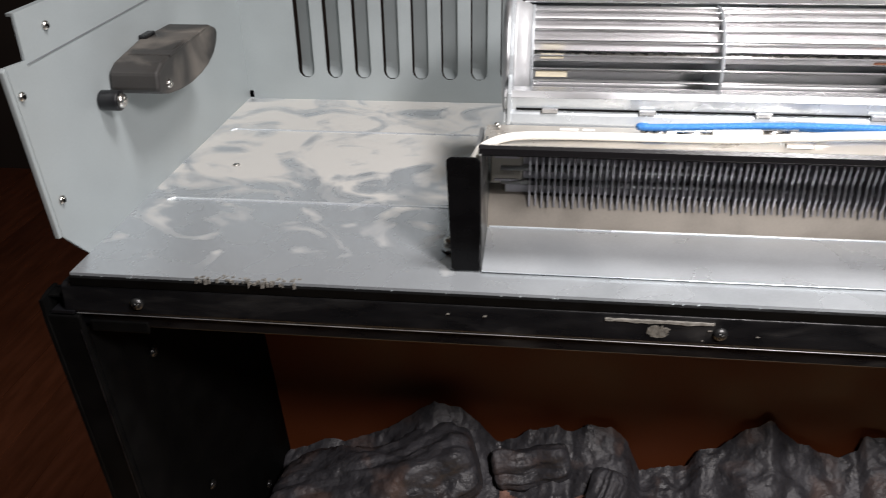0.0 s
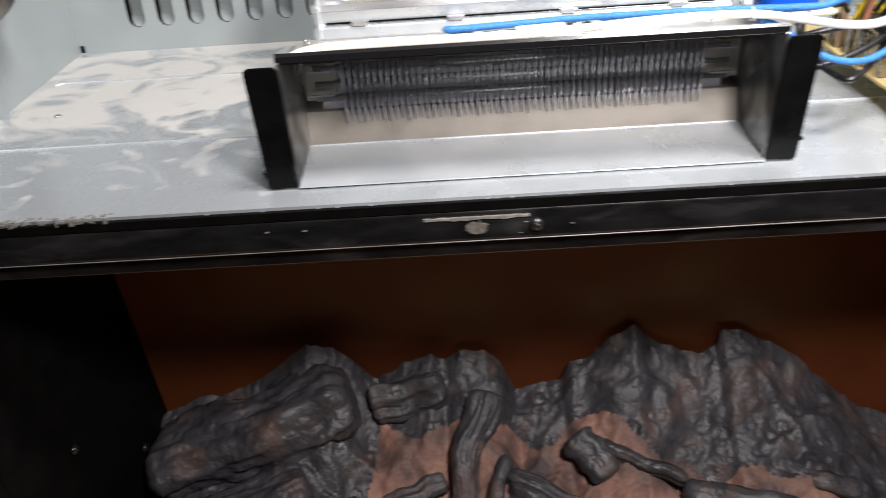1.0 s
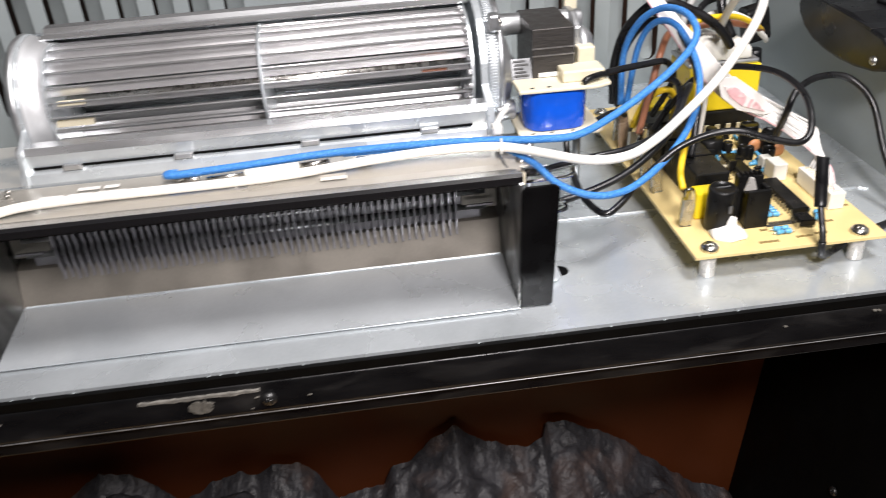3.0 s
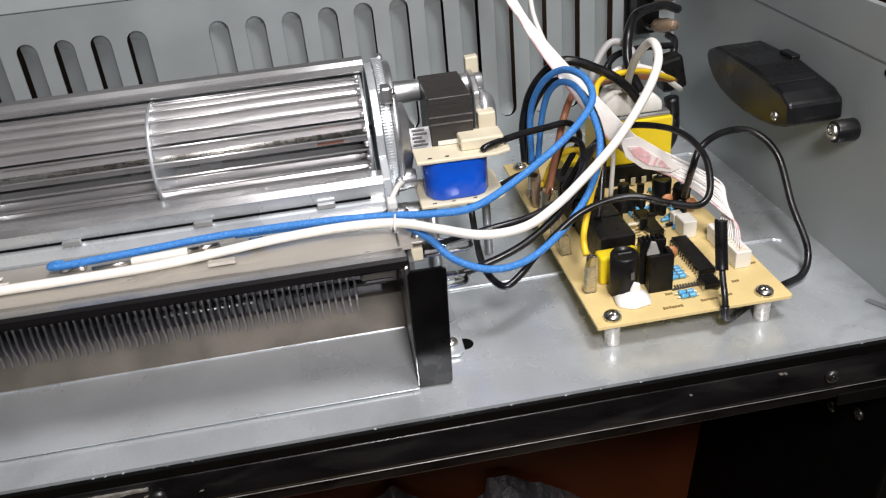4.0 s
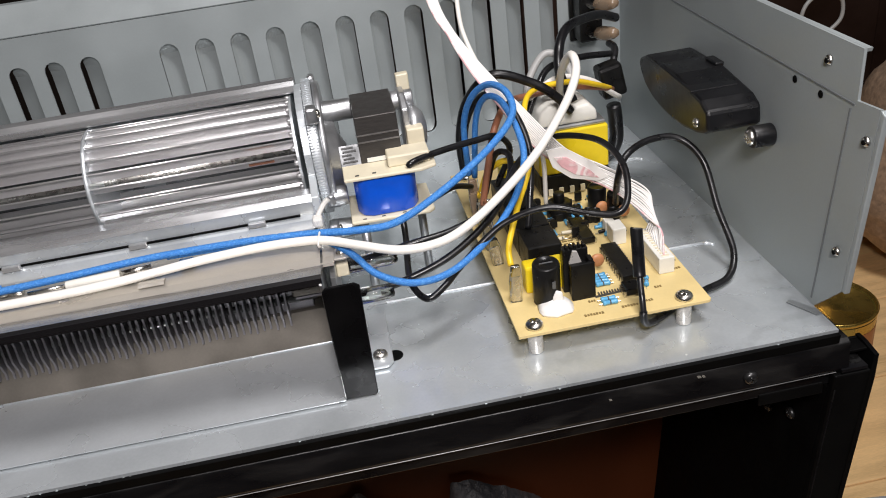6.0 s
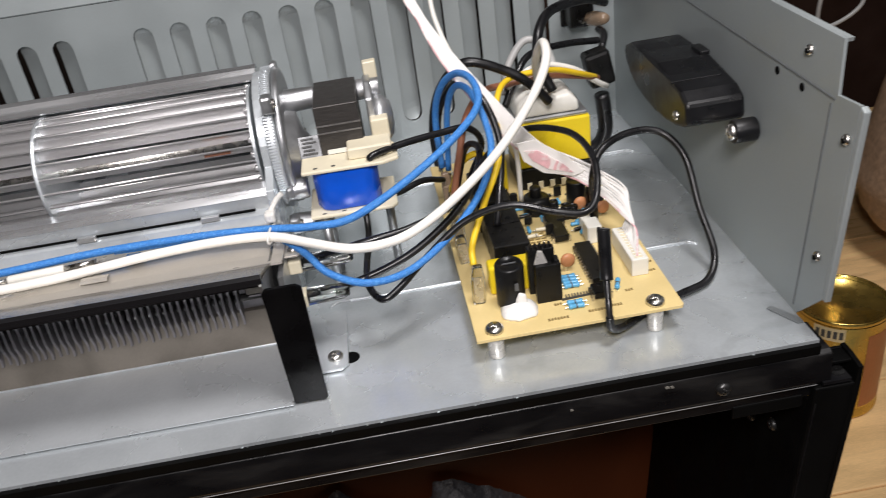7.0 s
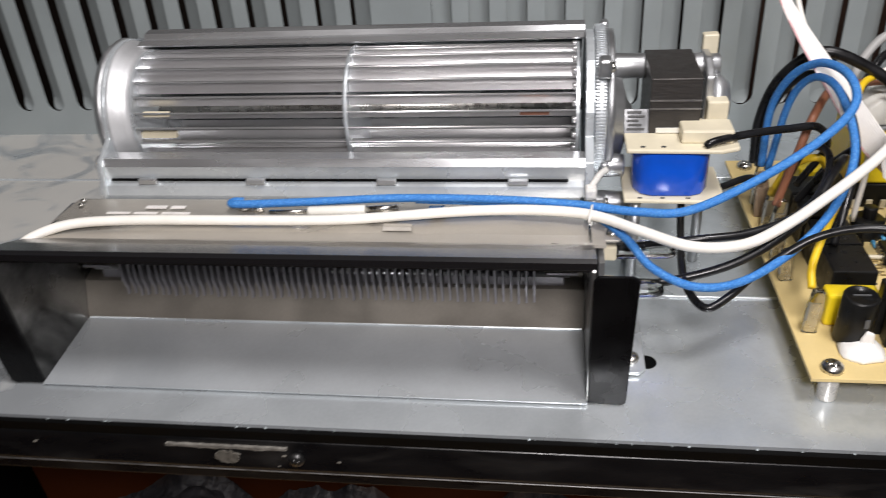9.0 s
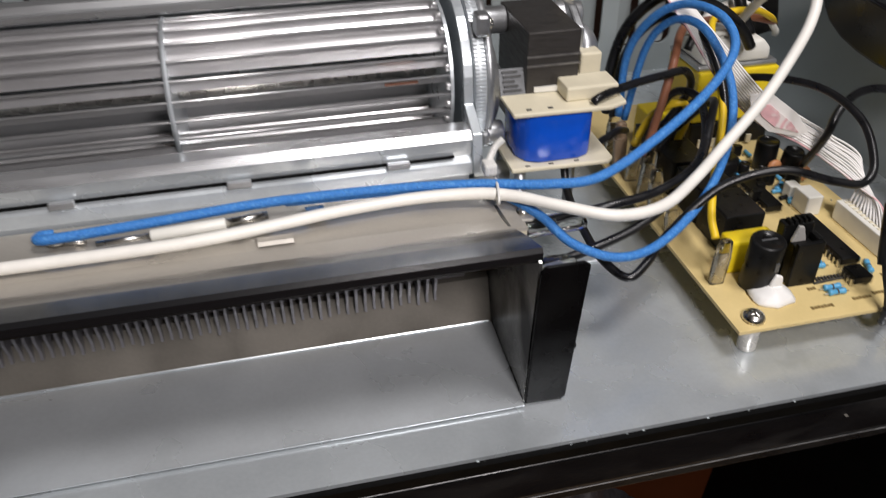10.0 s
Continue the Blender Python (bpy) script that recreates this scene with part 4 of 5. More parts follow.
def blower():
    t = thing("cross_flow_fan", (0.0, 0.125, 0.0), "long aluminium cross-flow fan in a galvanised housing, behind the heater outlet", "fan")
    arc = [(FY + 0.0312 * math.cos(radians(a)), FZ + 0.0312 * math.sin(radians(a))) for a in range(66, -121, -12)]
    rear = arc
    part("rear_scroll", sheet(rear, -0.0970, 0.106, 0.0009), STEEL, t, "galvanised rear scroll", True)
    part("top_fold", sheet([(FY + 0.0040, FZ + 0.0275), (FY + 0.0065, FZ + 0.0285), (FY + 0.0110, FZ + 0.0283), (FY + 0.0130, FZ + 0.0302), (FY + 0.0180, FZ + 0.0305), (FY + 0.0195, FZ + 0.0288)], -0.0930, 0.1065, 0.0009), ALU, t, "bright folded top edge")
    part("front_bar", sheet([(0.0955, 0.0590), (0.0945, 0.0650), (0.0925, 0.0672), (0.0865, 0.0668), (0.0845, 0.0640)], -0.101, 0.1075, 0.0009), ALU, t, "bright folded front bar")
    part("front_skirt", sheet([(0.0850, 0.0645), (0.0855, 0.0575), (0.0835, 0.0555), (0.0825, 0.0515)], -0.101, 0.1075, 0.0009), STEEL, t, "galvanised skirt below the bar")
    for x0, x1 in ((-0.095, -0.080), (-0.076, -0.032), (-0.028, 0.024), (0.028, 0.078), (0.082, 0.100)):
        part("skirt_slot", box(x0, x1, 0.0840, 0.0850, 0.0577, 0.0584, 0), BLACK_MATT, t)
    for x in (-0.078, -0.030, 0.026, 0.080):
        part("skirt_tab", box(x - 0.004, x + 0.004, 0.0826, 0.0846, 0.0565, 0.0590, 0.0004), ALU, t)
    part("base_pan", sheet([(0.0825, 0.0515), (0.0835, 0.004), (0.150, 0.004), (0.158, 0.030)], -0.0970, 0.105, 0.0009), STEEL, t)
    # end plates
    n = 26
    for x0, x1, grow in ((-0.0995, -0.0975, 0.0), (0.1065, 0.1100, 0.0)):
        prof = [(FY + (0.0315 + grow) * math.cos(radians(a)), FZ + (0.0315 + grow) * math.sin(radians(a))) for a in np.linspace(100, -20, n)]
        prof += [(0.150, 0.001), (0.083, 0.001), (0.0815, 0.0520), (0.0840, 0.0660), (0.0960, 0.0720)]
        prof += [(FY + 0.0315 * math.cos(radians(a)), FZ + 0.0315 * math.sin(radians(a))) for a in np.linspace(165, 110, 8)]
        part("end_plate", prism(prof, "x", x0, x1, 0.0003), STEEL, t, "galvanised end plate")
    part("end_rim", turned([(0.0312, 0), (0.0332, 0.0004), (0.0332, 0.0042), (0.0318, 0.0046), (0.0280, 0.0040), (0.0280, 0.0)], (0.1102, FY, FZ), "x", 64), OUTLET_STEEL, t, "bright ribbed end rim", True)
    teeth = bmesh.new()
    for i in range(150):
        a = 2 * math.pi * i / 150
        join(teeth, box(0.1104, 0.1142, -0.00035, 0.00035, 0.0331, 0.03345, 0, Matrix.Translation((0, FY, FZ)) @ Matrix.Rotation(a, 4, "X")))
    tagged(part("rim_ribs", teeth, OUTLET_STEEL, t), kind="stuff")
    part("gear_cover", turned([(0.0290, 0), (0.0316, 0.0003), (0.0316, 0.0030), (0.0305, 0.0034), (0.0240, 0.0030)], (0.1148, FY, FZ), "x", 56), ALU_DULL, t, "cast zinc cover ring", True)
    part("end_rim", turned([(0.0270, 0), (0.0305, 0.0006), (0.0320, 0.0030), (0.0308, 0.0048), (0.0270, 0.0052)], (-0.1035, FY, FZ), "x", 48), ALU_DULL, t, "bright stamped end rim", True)
    # drum
    drum = part("drum_axle", rod((-0.0985, FY, FZ), (0.125, FY, FZ), 0.0024, sides=14), SCREW, t, smooth=True)
    blade = bmesh.new()
    curve = []
    for k in range(8):
        f = k / 7
        r = FR - 0.0056 + 0.0054 * f
        curve.append((r, -0.0024 + 0.0028 * f + 0.0012 * math.sin(math.pi * f)))
    verts = [[blade.verts.new((x, w, r)) for r, w in curve] for x in (-0.0880, 0.1035)]
    for i in range(7):
        blade.faces.new((verts[0][i], verts[0][i + 1], verts[1][i + 1], verts[1][i]))
    lip = curve[-1]
    join(blade, box(-0.0880, 0.1035, lip[1] - 0.0003, lip[1] + 0.0005, lip[0] - 0.0005, lip[0] + 0.0002))
    blade_mesh = mesh_of("blade", blade, BLADE, True)
    count = 24
    for i in range(count):
        a = 2 * math.pi * i / count
        ob = put("blade", blade_mesh, drum, Matrix.Translation((0, FY, FZ)) @ Matrix.Rotation(a, 4, "X"))
    for x in (-0.0880, 0.007, 0.1035):
        part("ring", turned([(FR - 0.0088, -0.0008), (FR + 0.0004, -0.0008), (FR + 0.0008, 0), (FR + 0.0004, 0.0008), (FR - 0.0088, 0.0008)] if x == 0.007 else
                            [(0.004, -0.0006), (FR + 0.0006, -0.0006), (FR + 0.0006, 0.0006), (0.004, 0.0006)], (x, FY, FZ), "x", 52), OUTLET_STEEL, drum, "bright aluminium ring", False)
    for i in range(count):
        a = 2 * math.pi * (i + 0.5) / count
        for x in (0.1022,):
            put("rivet_tab", TAB_MESH, drum, Matrix.Translation((x, FY + (FR - 0.0005) * math.cos(a), FZ + (FR - 0.0005) * math.sin(a))))
    part("hub", rod((-0.0970, FY, FZ), (-0.0890, FY, FZ), 0.010, 0.007, 28, 0.0006), ALU_DULL, t, smooth=True)
    part("end_cap", turned([(0.0310, 0), (0.0305, 0.0015), (0.0285, 0.0030), (0.0280, 0.0060), (0.0262, 0.0090), (0.0200, 0.0096), (0.012, 0.0096)], (-0.0975, FY, FZ), "x", 48), END_STEEL, t, "bright dished end cap", True)
    part("balance_clip", box(-0.086, -0.070, FY - FR + 0.001, FY - FR + 0.0035, FZ - 0.004, FZ - 0.0015), CREAM, drum, "small cream balance clip")
    part("balance_clip", box(-0.084, -0.072, FY - FR + 0.0025, FY - FR + 0.0045, FZ + 0.005, FZ + 0.0072, 0.0003), CREAM, drum, "small cream balance clip")
    part("balance_clip", box(0.080, 0.092, FY - FR + 0.0045, FY - FR + 0.0060, FZ + 0.004, FZ + 0.0055), BROWN_WIRE, drum, "small brown balance clip")


TAB_MESH = mesh_of("rivet_tab", box(-0.0010, 0.0010, -0.0012, 0.0012, -0.0012, 0.0012, 0.0005), BLADE, True)
blower()


def fan_motor():
    t = thing("fan_motor", (0.140, 0.115, 0.0), "small fan motor with a bright blue coil and dark core", "motor")
    part("coil", prism([(0.1265, 0.112), (0.1265, 0.0965), (0.1290, 0.0915), (0.1335, 0.0895), (0.1490, 0.0895), (0.1535, 0.0915), (0.1560, 0.0965), (0.1560, 0.112)], "z", 0.0482, 0.0680, 0.0012), BLUE_COIL, t, "bright blue taped coil", True)
    part("bobbin_flange", prism([(0.1225, 0.0870), (0.1600, 0.0860), (0.1625, 0.0885), (0.1625, 0.118), (0.1225, 0.118)], "z", 0.0464, 0.0482, 0.0006), CREAM, t, "cream bobbin flange")
    top = part("bobbin_flange", prism([(0.1225, 0.0880), (0.1590, 0.0870), (0.1660, 0.0900), (0.1665, 0.104), (0.1600, 0.120), (0.1225, 0.120)], "z", 0.0680, 0.0698, 0.0006), CREAM, t, "cream bobbin flange")
    part("terminal_box", box(0.1440, 0.1640, 0.0935, 0.1060, 0.0698, 0.0752, 0.0008), CREAM, top)
    for x in (0.128, 0.136):
        part("pin_hole", box(x, x + 0.0018, 0.0900, 0.0910, 0.0698, 0.0701), PRINT, top)
    for x in (0.128, 0.137, 0.147):
        part("pin_hole", box(x, x + 0.0018, 0.0880, 0.0886, 0.0482, 0.0485), PRINT, t)
    lam = part("iron_core", box(0.1320, 0.1520, 0.1040, 0.1400, 0.0500, 0.0930, 0.0005), LAMINATION, t, "dark steel lamination stack")
    for z in (0.0835, 0.0800):
        part("lamination_edge", box(0.1318, 0.1522, 0.1035, 0.1042, z, z + 0.0006), LAM_LINE, lam)
    part("core_patch", box(0.1350, 0.1440, 0.1034, 0.1040, 0.0702, 0.0722), WHITE_PLASTIC, lam)
    part("rating_label", box(0.1225, 0.1320, 0.1020, 0.1026, 0.0702, 0.0800, 0, Matrix.Translation((0.127, 0.102, 0.065)) @ Matrix.Rotation(radians(-25), 4, "X") @ Matrix.Translation((-0.127, -0.102, -0.065))), LABEL_GREY, t, "silver rating label")
    for i in range(5):
        part("label_bar", box(0.1235 + 0.0004 * (i % 2), 0.1305 - 0.0012 * (i % 3), 0.1010, 0.1018, 0.0715 + i * 0.0017, 0.0723 + i * 0.0017, 0, Matrix.Translation((0.127, 0.102, 0.065)) @ Matrix.Rotation(radians(-25), 4, "X") @ Matrix.Translation((-0.127, -0.102, -0.065))), PRINT, t)
    part("bearing_arm", rod((0.1125, 0.134, 0.0880), (0.1320, 0.134, 0.0880), 0.0058, 0.0052, 24, 0.0006), ALU_DULL, t, "cast zinc bearing arm", True)
    part("bearing_arm", rod((0.1520, 0.134, 0.0880), (0.1630, 0.134, 0.0880), 0.0050, 0.0046, 24, 0.0006), ALU_DULL, t, "cast zinc bearing arm", True)
    part("bearing_arm", rod((0.1125, 0.103, 0.0560), (0.1230, 0.103, 0.0560), 0.0052, 0.0046, 24, 0.0006), ALU_DULL, t, "cast zinc bearing arm", True)
    part("bearing_arm", rod((0.1125, 0.104, 0.0380), (0.1260, 0.104, 0.0380), 0.0052, 0.0046, 24, 0.0006), ALU_DULL, t, "cast zinc bearing arm", True)
    part("motor_face", turned([(0.024, 0), (0.024, 0.0022), (0.0175, 0.0045), (0.0165, 0.0095), (0.008, 0.0120), (0.005, 0.0140)], (0.1125, 0.1205, 0.0700), "x", 40), ALU_DULL, t, "ribbed cast zinc motor face", True)
    part("rear_bracket", prism([(0.118, 0.0600), (0.118, 0.0880), (0.128, 0.0935), (0.1400, 0.0930), (0.1440, 0.0800), (0.1400, 0.0600)], "x", 0.1555, 0.1590, 0.0008), ALU_DULL, t, "cast zinc rear bracket")
    part("rear_bearing", turned([(0.0125, 0), (0.0115, 0.004), (0.0080, 0.0075), (0.0030, 0.0085)], (0.1590, 0.128, 0.0740), "x", 30), ALU_DULL, t, "cast zinc rear bearing", True)
    part("peg", prism([(0.1565, 0.0900), (0.1565, 0.0985), (0.1630, 0.0988), (0.1630, 0.0890), (0.1600, 0.0880)], "y", 0.141, 0.146, 0.0007), CREAM, t, "cream plastic peg")
    part("cream_stop", box(0.1560, 0.1645, 0.112, 0.119, 0.0700, 0.0800, 0.0008), CREAM, t)
    for y, z in ((0.1010, 0.099), (0.1505, 0.056), (0.100, 0.040)):
        part("lug", box(0.1110, 0.1160, y - 0.0035, y + 0.0035, z - 0.004, z + 0.004, 0.0012), ALU_DULL, t)
        put("screw", SCREW_MESH, t, Matrix.Translation((0.1160, y, z)) @ TO_RIGHT @ Matrix.Scale(0.7, 4))
    for i in range(4):
        a = radians(60 + 75 * i)
        part("clip", box(0.1130, 0.1165, 0.1275 + 0.033 * math.cos(a) - 0.003, 0.1275 + 0.033 * math.cos(a) + 0.003, FZ + 0.033 * math.sin(a) - 0.003, FZ + 0.033 * math.sin(a) + 0.003, 0.0012), ALU_DULL, t)
    for x, y in ((0.128, 0.094), (0.128, 0.118), (0.158, 0.118)):
        part("leg", rod((x, y, 0.0006), (x, y, 0.0464), 0.0022, sides=12), ALU_DULL, t, smooth=True)


fan_motor()

# ---- circuit board ----
BZ = 0.0130


def circuit_board():
    t = thing("circuit_board", (0.228, 0.11, 0.0), "tan circuit board crowded with parts on metal standoffs", "circuit board")
    board = part("board", prism([(0.1845, 0.0237), (0.2705, 0.0237), (0.2715, 0.0247), (0.2715, 0.200), (0.1845, 0.200)], "z", BZ - 0.0016, BZ, 0.0002), BOARD, t, "tan paper-phenolic board")
    standoff = mesh_of("standoff", rod((0, 0, 0.0002), (0, 0, BZ - 0.0017), 0.0034, sides=20, bevel=0.0002), STANDOFF, True)
    for x, y in ((0.1928, 0.0292), (0.2608, 0.0288), (0.1928, 0.192), (0.2608, 0.192)):
        put("standoff", standoff, t, Matrix.Translation((x, y, 0)))
        put("screw", SCREW_MESH, t, Matrix.Translation((x, y, BZ)) @ Matrix.Scale(1.35, 4))

    def pcs(name, b, material, label="", smooth=False):
        return part(name, b, material, t, label, smooth)

    def can(x, y, r, h, tilt=0.0, name="capacitor", material=BLACK_PART):
        b = turned([(r * 0.92, 0), (r, 0.001), (r, h - 0.0008), (r * 0.93, h), (r * 0.80, h), (r * 0.78, h - 0.0003)], (0, 0, 0), sides=24)
        bmesh.ops.transform(b, verts=b.verts, matrix=Matrix.Translation((x, y, BZ)) @ Matrix.Rotation(radians(tilt), 4, "X"))
        return pcs(name, b, material, "black electrolytic capacitor", True)

    c = can(0.2035, 0.0465, 0.0062, 0.0210, 4)
    part("vent_cross", box(0.2005, 0.2065, 0.0446, 0.0452, BZ + 0.0209, BZ + 0.0213), LABEL_GREY, c)
    part("marking_bar", box(0.2044, 0.2060, 0.0392, 0.0402, BZ + 0.0105, BZ + 0.0140), LABEL_GREY, c)
    glue = turned([(0.0078, 0), (0.0082, 0.0010), (0.0062, 0.0026), (0.0030, 0.0040), (0.0012, 0.0044)], (0.2055, 0.0395, BZ), sides=22)
    for v in glue.verts:
        v.co.y += noise.noise(v.co * 300) * 0.0012
        v.co.x += noise.noise(v.co * 280 + Vector((4, 0, 0))) * 0.0012
    pcs("glue_blob", glue, GLUE, "white glue round the capacitor foot", True)
    pcs("glue_smear", prism([(0.2035, BZ + 0.001), (0.2095, BZ + 0.001), (0.2088, BZ + 0.0080), (0.2060, BZ + 0.0092), (0.2045, BZ + 0.0060)], "y", 0.0388, 0.0405, 0.0007), GLUE, "", True)
    pcs("film_capacitor", box(0.1960, 0.2150, 0.0545, 0.0630, BZ, BZ + 0.0140, 0.0012), YELLOW, "yellow film capacitor")
    # transistor with its black heat sink
    sink = pcs("heat_sink", prism([(0.2125, 0.0500), (0.2240, 0.0490), (0.2242, 0.0520), (0.2236, 0.0530), (0.2140, 0.0545), (0.2125, 0.0540)], "z", BZ, BZ + 0.0225, 0.0004), BLACK_PART, "black finned heat sink")
    for k in range(5):
        part("tooth", box(0.2140 + 0.0020 * k, 0.2150 + 0.0020 * k, 0.0495, 0.0525, BZ + 0.0222, BZ + 0.0240), BLACK_PART, sink)
    part("front_wall", box(0.2140, 0.2250, 0.0420, 0.0440, BZ, BZ + 0.0185, 0.0004), BLACK_PART, sink)
    part("cheek", box(0.2228, 0.2250, 0.0440, 0.0490, BZ, BZ + 0.0190, 0.0004), BLACK_PART, sink)
    part("transistor", box(0.2145, 0.2225, 0.0442, 0.0488, BZ, BZ + 0.0165, 0.0005), BLACK_PART, sink)
    part("transistor_tab", prism([(0.2145, BZ + 0.0165), (0.2205, BZ + 0.0165), (0.2185, BZ + 0.0225), (0.2165, BZ + 0.0230)], "y", 0.0470, 0.0484, 0.0003), STANDOFF, sink, "bright metal tab")
    # relays
    for x0, y0, y1 in ((0.2010, 0.0680, 0.0880), (0.2010, 0.0890, 0.1090), (0.2005, 0.1110, 0.1310), (0.2005, 0.133, 0.1500)):
        pcs("relay", box(x0, x0 + 0.0165, y0, y1, BZ, BZ + 0.0160, 0.0006), BLACK_PART, "black relay")
    # chips
    def chip(x0, x1, y0, y1, n):
        k = pcs("chip", box(x0, x1, y0, y1, BZ + 0.0012, BZ + 0.0042, 0.0004), BLACK_PART, "black chip")
        for i in range(n):
            y = y0 + (i + 0.5) * (y1 - y0) / n
            for xa, xb in ((x0 - 0.0010, x0), (x1, x1 + 0.0010)):
                part("pin", box(xa, xb, y - 0.0004, y + 0.0004, BZ, BZ + 0.0030), SCREW, k)
        return k

    chip(0.2400, 0.2475, 0.0480, 0.0800, 14)
    chip(0.2330, 0.2400, 0.0880, 0.1120, 10)
    chip(0.2375, 0.2445, 0.0365, 0.0445, 4)
    for x, y, ang in ((0.2310, 0.0500, 0), (0.2310, 0.0525, 0), (0.2310, 0.0550, 0), (0.2310, 0.0575, 0), (0.2290, 0.0375, 0), (0.2290, 0.0345, 0), (0.2500, 0.0455, 70), (0.2270, 0.1200, 20),
                     (0.2490, 0.0960, 60), (0.2500, 0.1060, 40), (0.2440, 0.1180, 10), (0.2560, 0.0980, 80), (0.2360, 0.1280, 20)):
        m = Matrix.Translation((x, y, BZ + 0.0012)) @ Matrix.Rotation(radians(ang), 4, "Z")
        b = turned([(0.0007, -0.0034), (0.0012, -0.0031), (0.0012, -0.0022), (0.0010, -0.0018), (0.0010, 0.0018), (0.0012, 0.0022), (0.0012, 0.0031), (0.0007, 0.0034)], (0, 0, 0), "x", 12)
        bmesh.ops.transform(b, verts=b.verts, matrix=m)
        r = pcs("resistor", b, RESISTOR, "small blue resistor", True)
        part("lead", rod(m @ Vector((-0.0050, 0, -0.0004)), m @ Vector((0.0050, 0, -0.0004)), 0.0003, sides=6), SCREW, r)
        part("band", rod(m @ Vector((-0.0003, 0, 0)), m @ Vector((0.0003, 0, 0)), 0.00105, sides=12), PRINT, r)
    for i in range(5):
        b = rod((0.2135 + 0.0002 * i, 0.1310 + i * 0.0042, BZ + 0.002), (0.2215, 0.1312 + i * 0.0042, BZ + 0.002), 0.0016, sides=12, bevel=0.0003)
        d = pcs("diode", b, BLACK_PART, "black diode with a silver band", True)
        part("band", rod((0.2195, 0.1312 + i * 0.0042, BZ + 0.002), (0.2205, 0.1312 + i * 0.0042, BZ + 0.002), 0.0017, sides=12), SCREW, d)
    for x, y, s in ((0.2330, 0.0640, 1.0), (0.2620, 0.1080, 0.9), (0.2530, 0.1160, 0.9)):
        b = turned([(0.0008, -0.0012), (0.0030, -0.0010), (0.0035, 0), (0.0030, 0.0010), (0.0008, 0.0012)], (x, y, BZ + 0.0055 * s), "y", 18)
        disc = pcs("disc_capacitor", b, BROWN_DISC, "brown ceramic disc", True)
        part("lead", rod((x - 0.001, y, BZ), (x - 0.001, y, BZ + 0.004), 0.0004, sides=6), SCREW, disc)
    # crowd of small parts between the chips and the transformer
    rng = random.Random(5)
    for k in range(30):
        x, y = 0.2235 + 0.0075 * (k % 5) + rng.uniform(-0.0015, 0.0015), 0.0960 + 0.0078 * (k // 5) + rng.uniform(-0.002, 0.002)
        kind = k % 3
        if kind == 0:
            b = rod((x - 0.0028, y, BZ + 0.0014), (x + 0.0028, y + rng.uniform(-0.001, 0.001), BZ + 0.0014), 0.0010, sides=10, bevel=0.0002)
            d = pcs("diode", b, BLACK_PART if k % 2 else CREAM, "small axial part", True)
            part("band", rod((x + 0.0014, y, BZ + 0.0014), (x + 0.0020, y, BZ + 0.0014), 0.0011, sides=10), SCREW, d)
            part("lead", rod((x - 0.0045, y, BZ + 0.0009), (x + 0.0045, y, BZ + 0.0009), 0.0003, sides=6), SCREW, d)
        elif kind == 1:
            h = rng.uniform(0.0045, 0.0075)
            pcs("transistor", prism([(x - 0.0020, y - 0.0014), (x + 0.0020, y - 0.0014), (x + 0.0017, y + 0.0008), (x, y + 0.0015), (x - 0.0017, y + 0.0008)], "z", BZ + 0.0015, BZ + h, 0.0003), BLACK_PART, "small black transistor")
        else:
            b = turned([(0.0006, -0.0026), (0.0010, -0.0022), (0.0008, 0), (0.0010, 0.0022), (0.0006, 0.0026)], (x, y, BZ + 0.0013), "y" if k % 4 else "x", 10)
            pcs("resistor", b, RESISTOR, "small blue resistor", True)
    # connectors
    jst = pcs("connector", box(0.2580, 0.2655, 0.0500, 0.0800, BZ, BZ + 0.0085, 0.0005), WHITE_PLASTIC, "long white pin connector")
    for i in range(11):
        part("slot", box(0.2600, 0.2635, 0.0515 + i * 0.0025, 0.0528 + i * 0.0025, BZ + 0.0083, BZ + 0.0088), CREAM, jst)
    pcs("connector", box(0.2475, 0.2545, 0.0830, 0.0930, BZ, BZ + 0.0090, 0.0006), WHITE_PLASTIC, "small white connector")
    pcs("connector", box(0.2480, 0.2530, 0.0955, 0.1010, BZ, BZ + 0.0070, 0.0006), WHITE_PLASTIC, "small white connector")
    buzz = pcs("buzzer", turned([(0.0068, 0), (0.0070, 0.0010), (0.0070, 0.0078), (0.0060, 0.0088), (0.0025, 0.0088)], (0.2320, 0.1240, BZ), sides=28), BLACK_PART, "round black buzzer", True)
    part("post", rod((0.2320, 0.1240, BZ + 0.0085), (0.2320, 0.1240, BZ + 0.0140), 0.0030, sides=16, bevel=0.0005), BLACK_PART, buzz, smooth=True)
    can(0.2530, 0.1240, 0.0050, 0.0140)
    can(0.2600, 0.1160, 0.0045, 0.0130, 8)
    can(0.2445, 0.1120, 0.0026, 0.0075)
    can(0.2480, 0.1110, 0.0024, 0.0070)
    can(0.2560, 0.1060, 0.0032, 0.0080)
    can(0.2400, 0.1190, 0.0024, 0.0070)
    # spade terminals in clear sleeves along the board's edge
    for x, y, h, lean, col in ((0.1900, 0.0510, 0.0190, 3, CLEAR), (0.1895, 0.0860, 0.0150, -6, CLEAR), (0.1895, 0.1020, 0.0200, -4, CLEAR), (0.1900, 0.1150, 0.0220, 5, CLEAR), (0.1905, 0.1280, 0.0210, 2, CLEAR), (0.1900, 0.1400, 0.0230, -3, AMBER), (0.1905, 0.1520, 0.0240, 2, CLEAR)):
        m = Matrix.Translation((x, y, BZ)) @ Matrix.Rotation(radians(lean), 4, "Y")
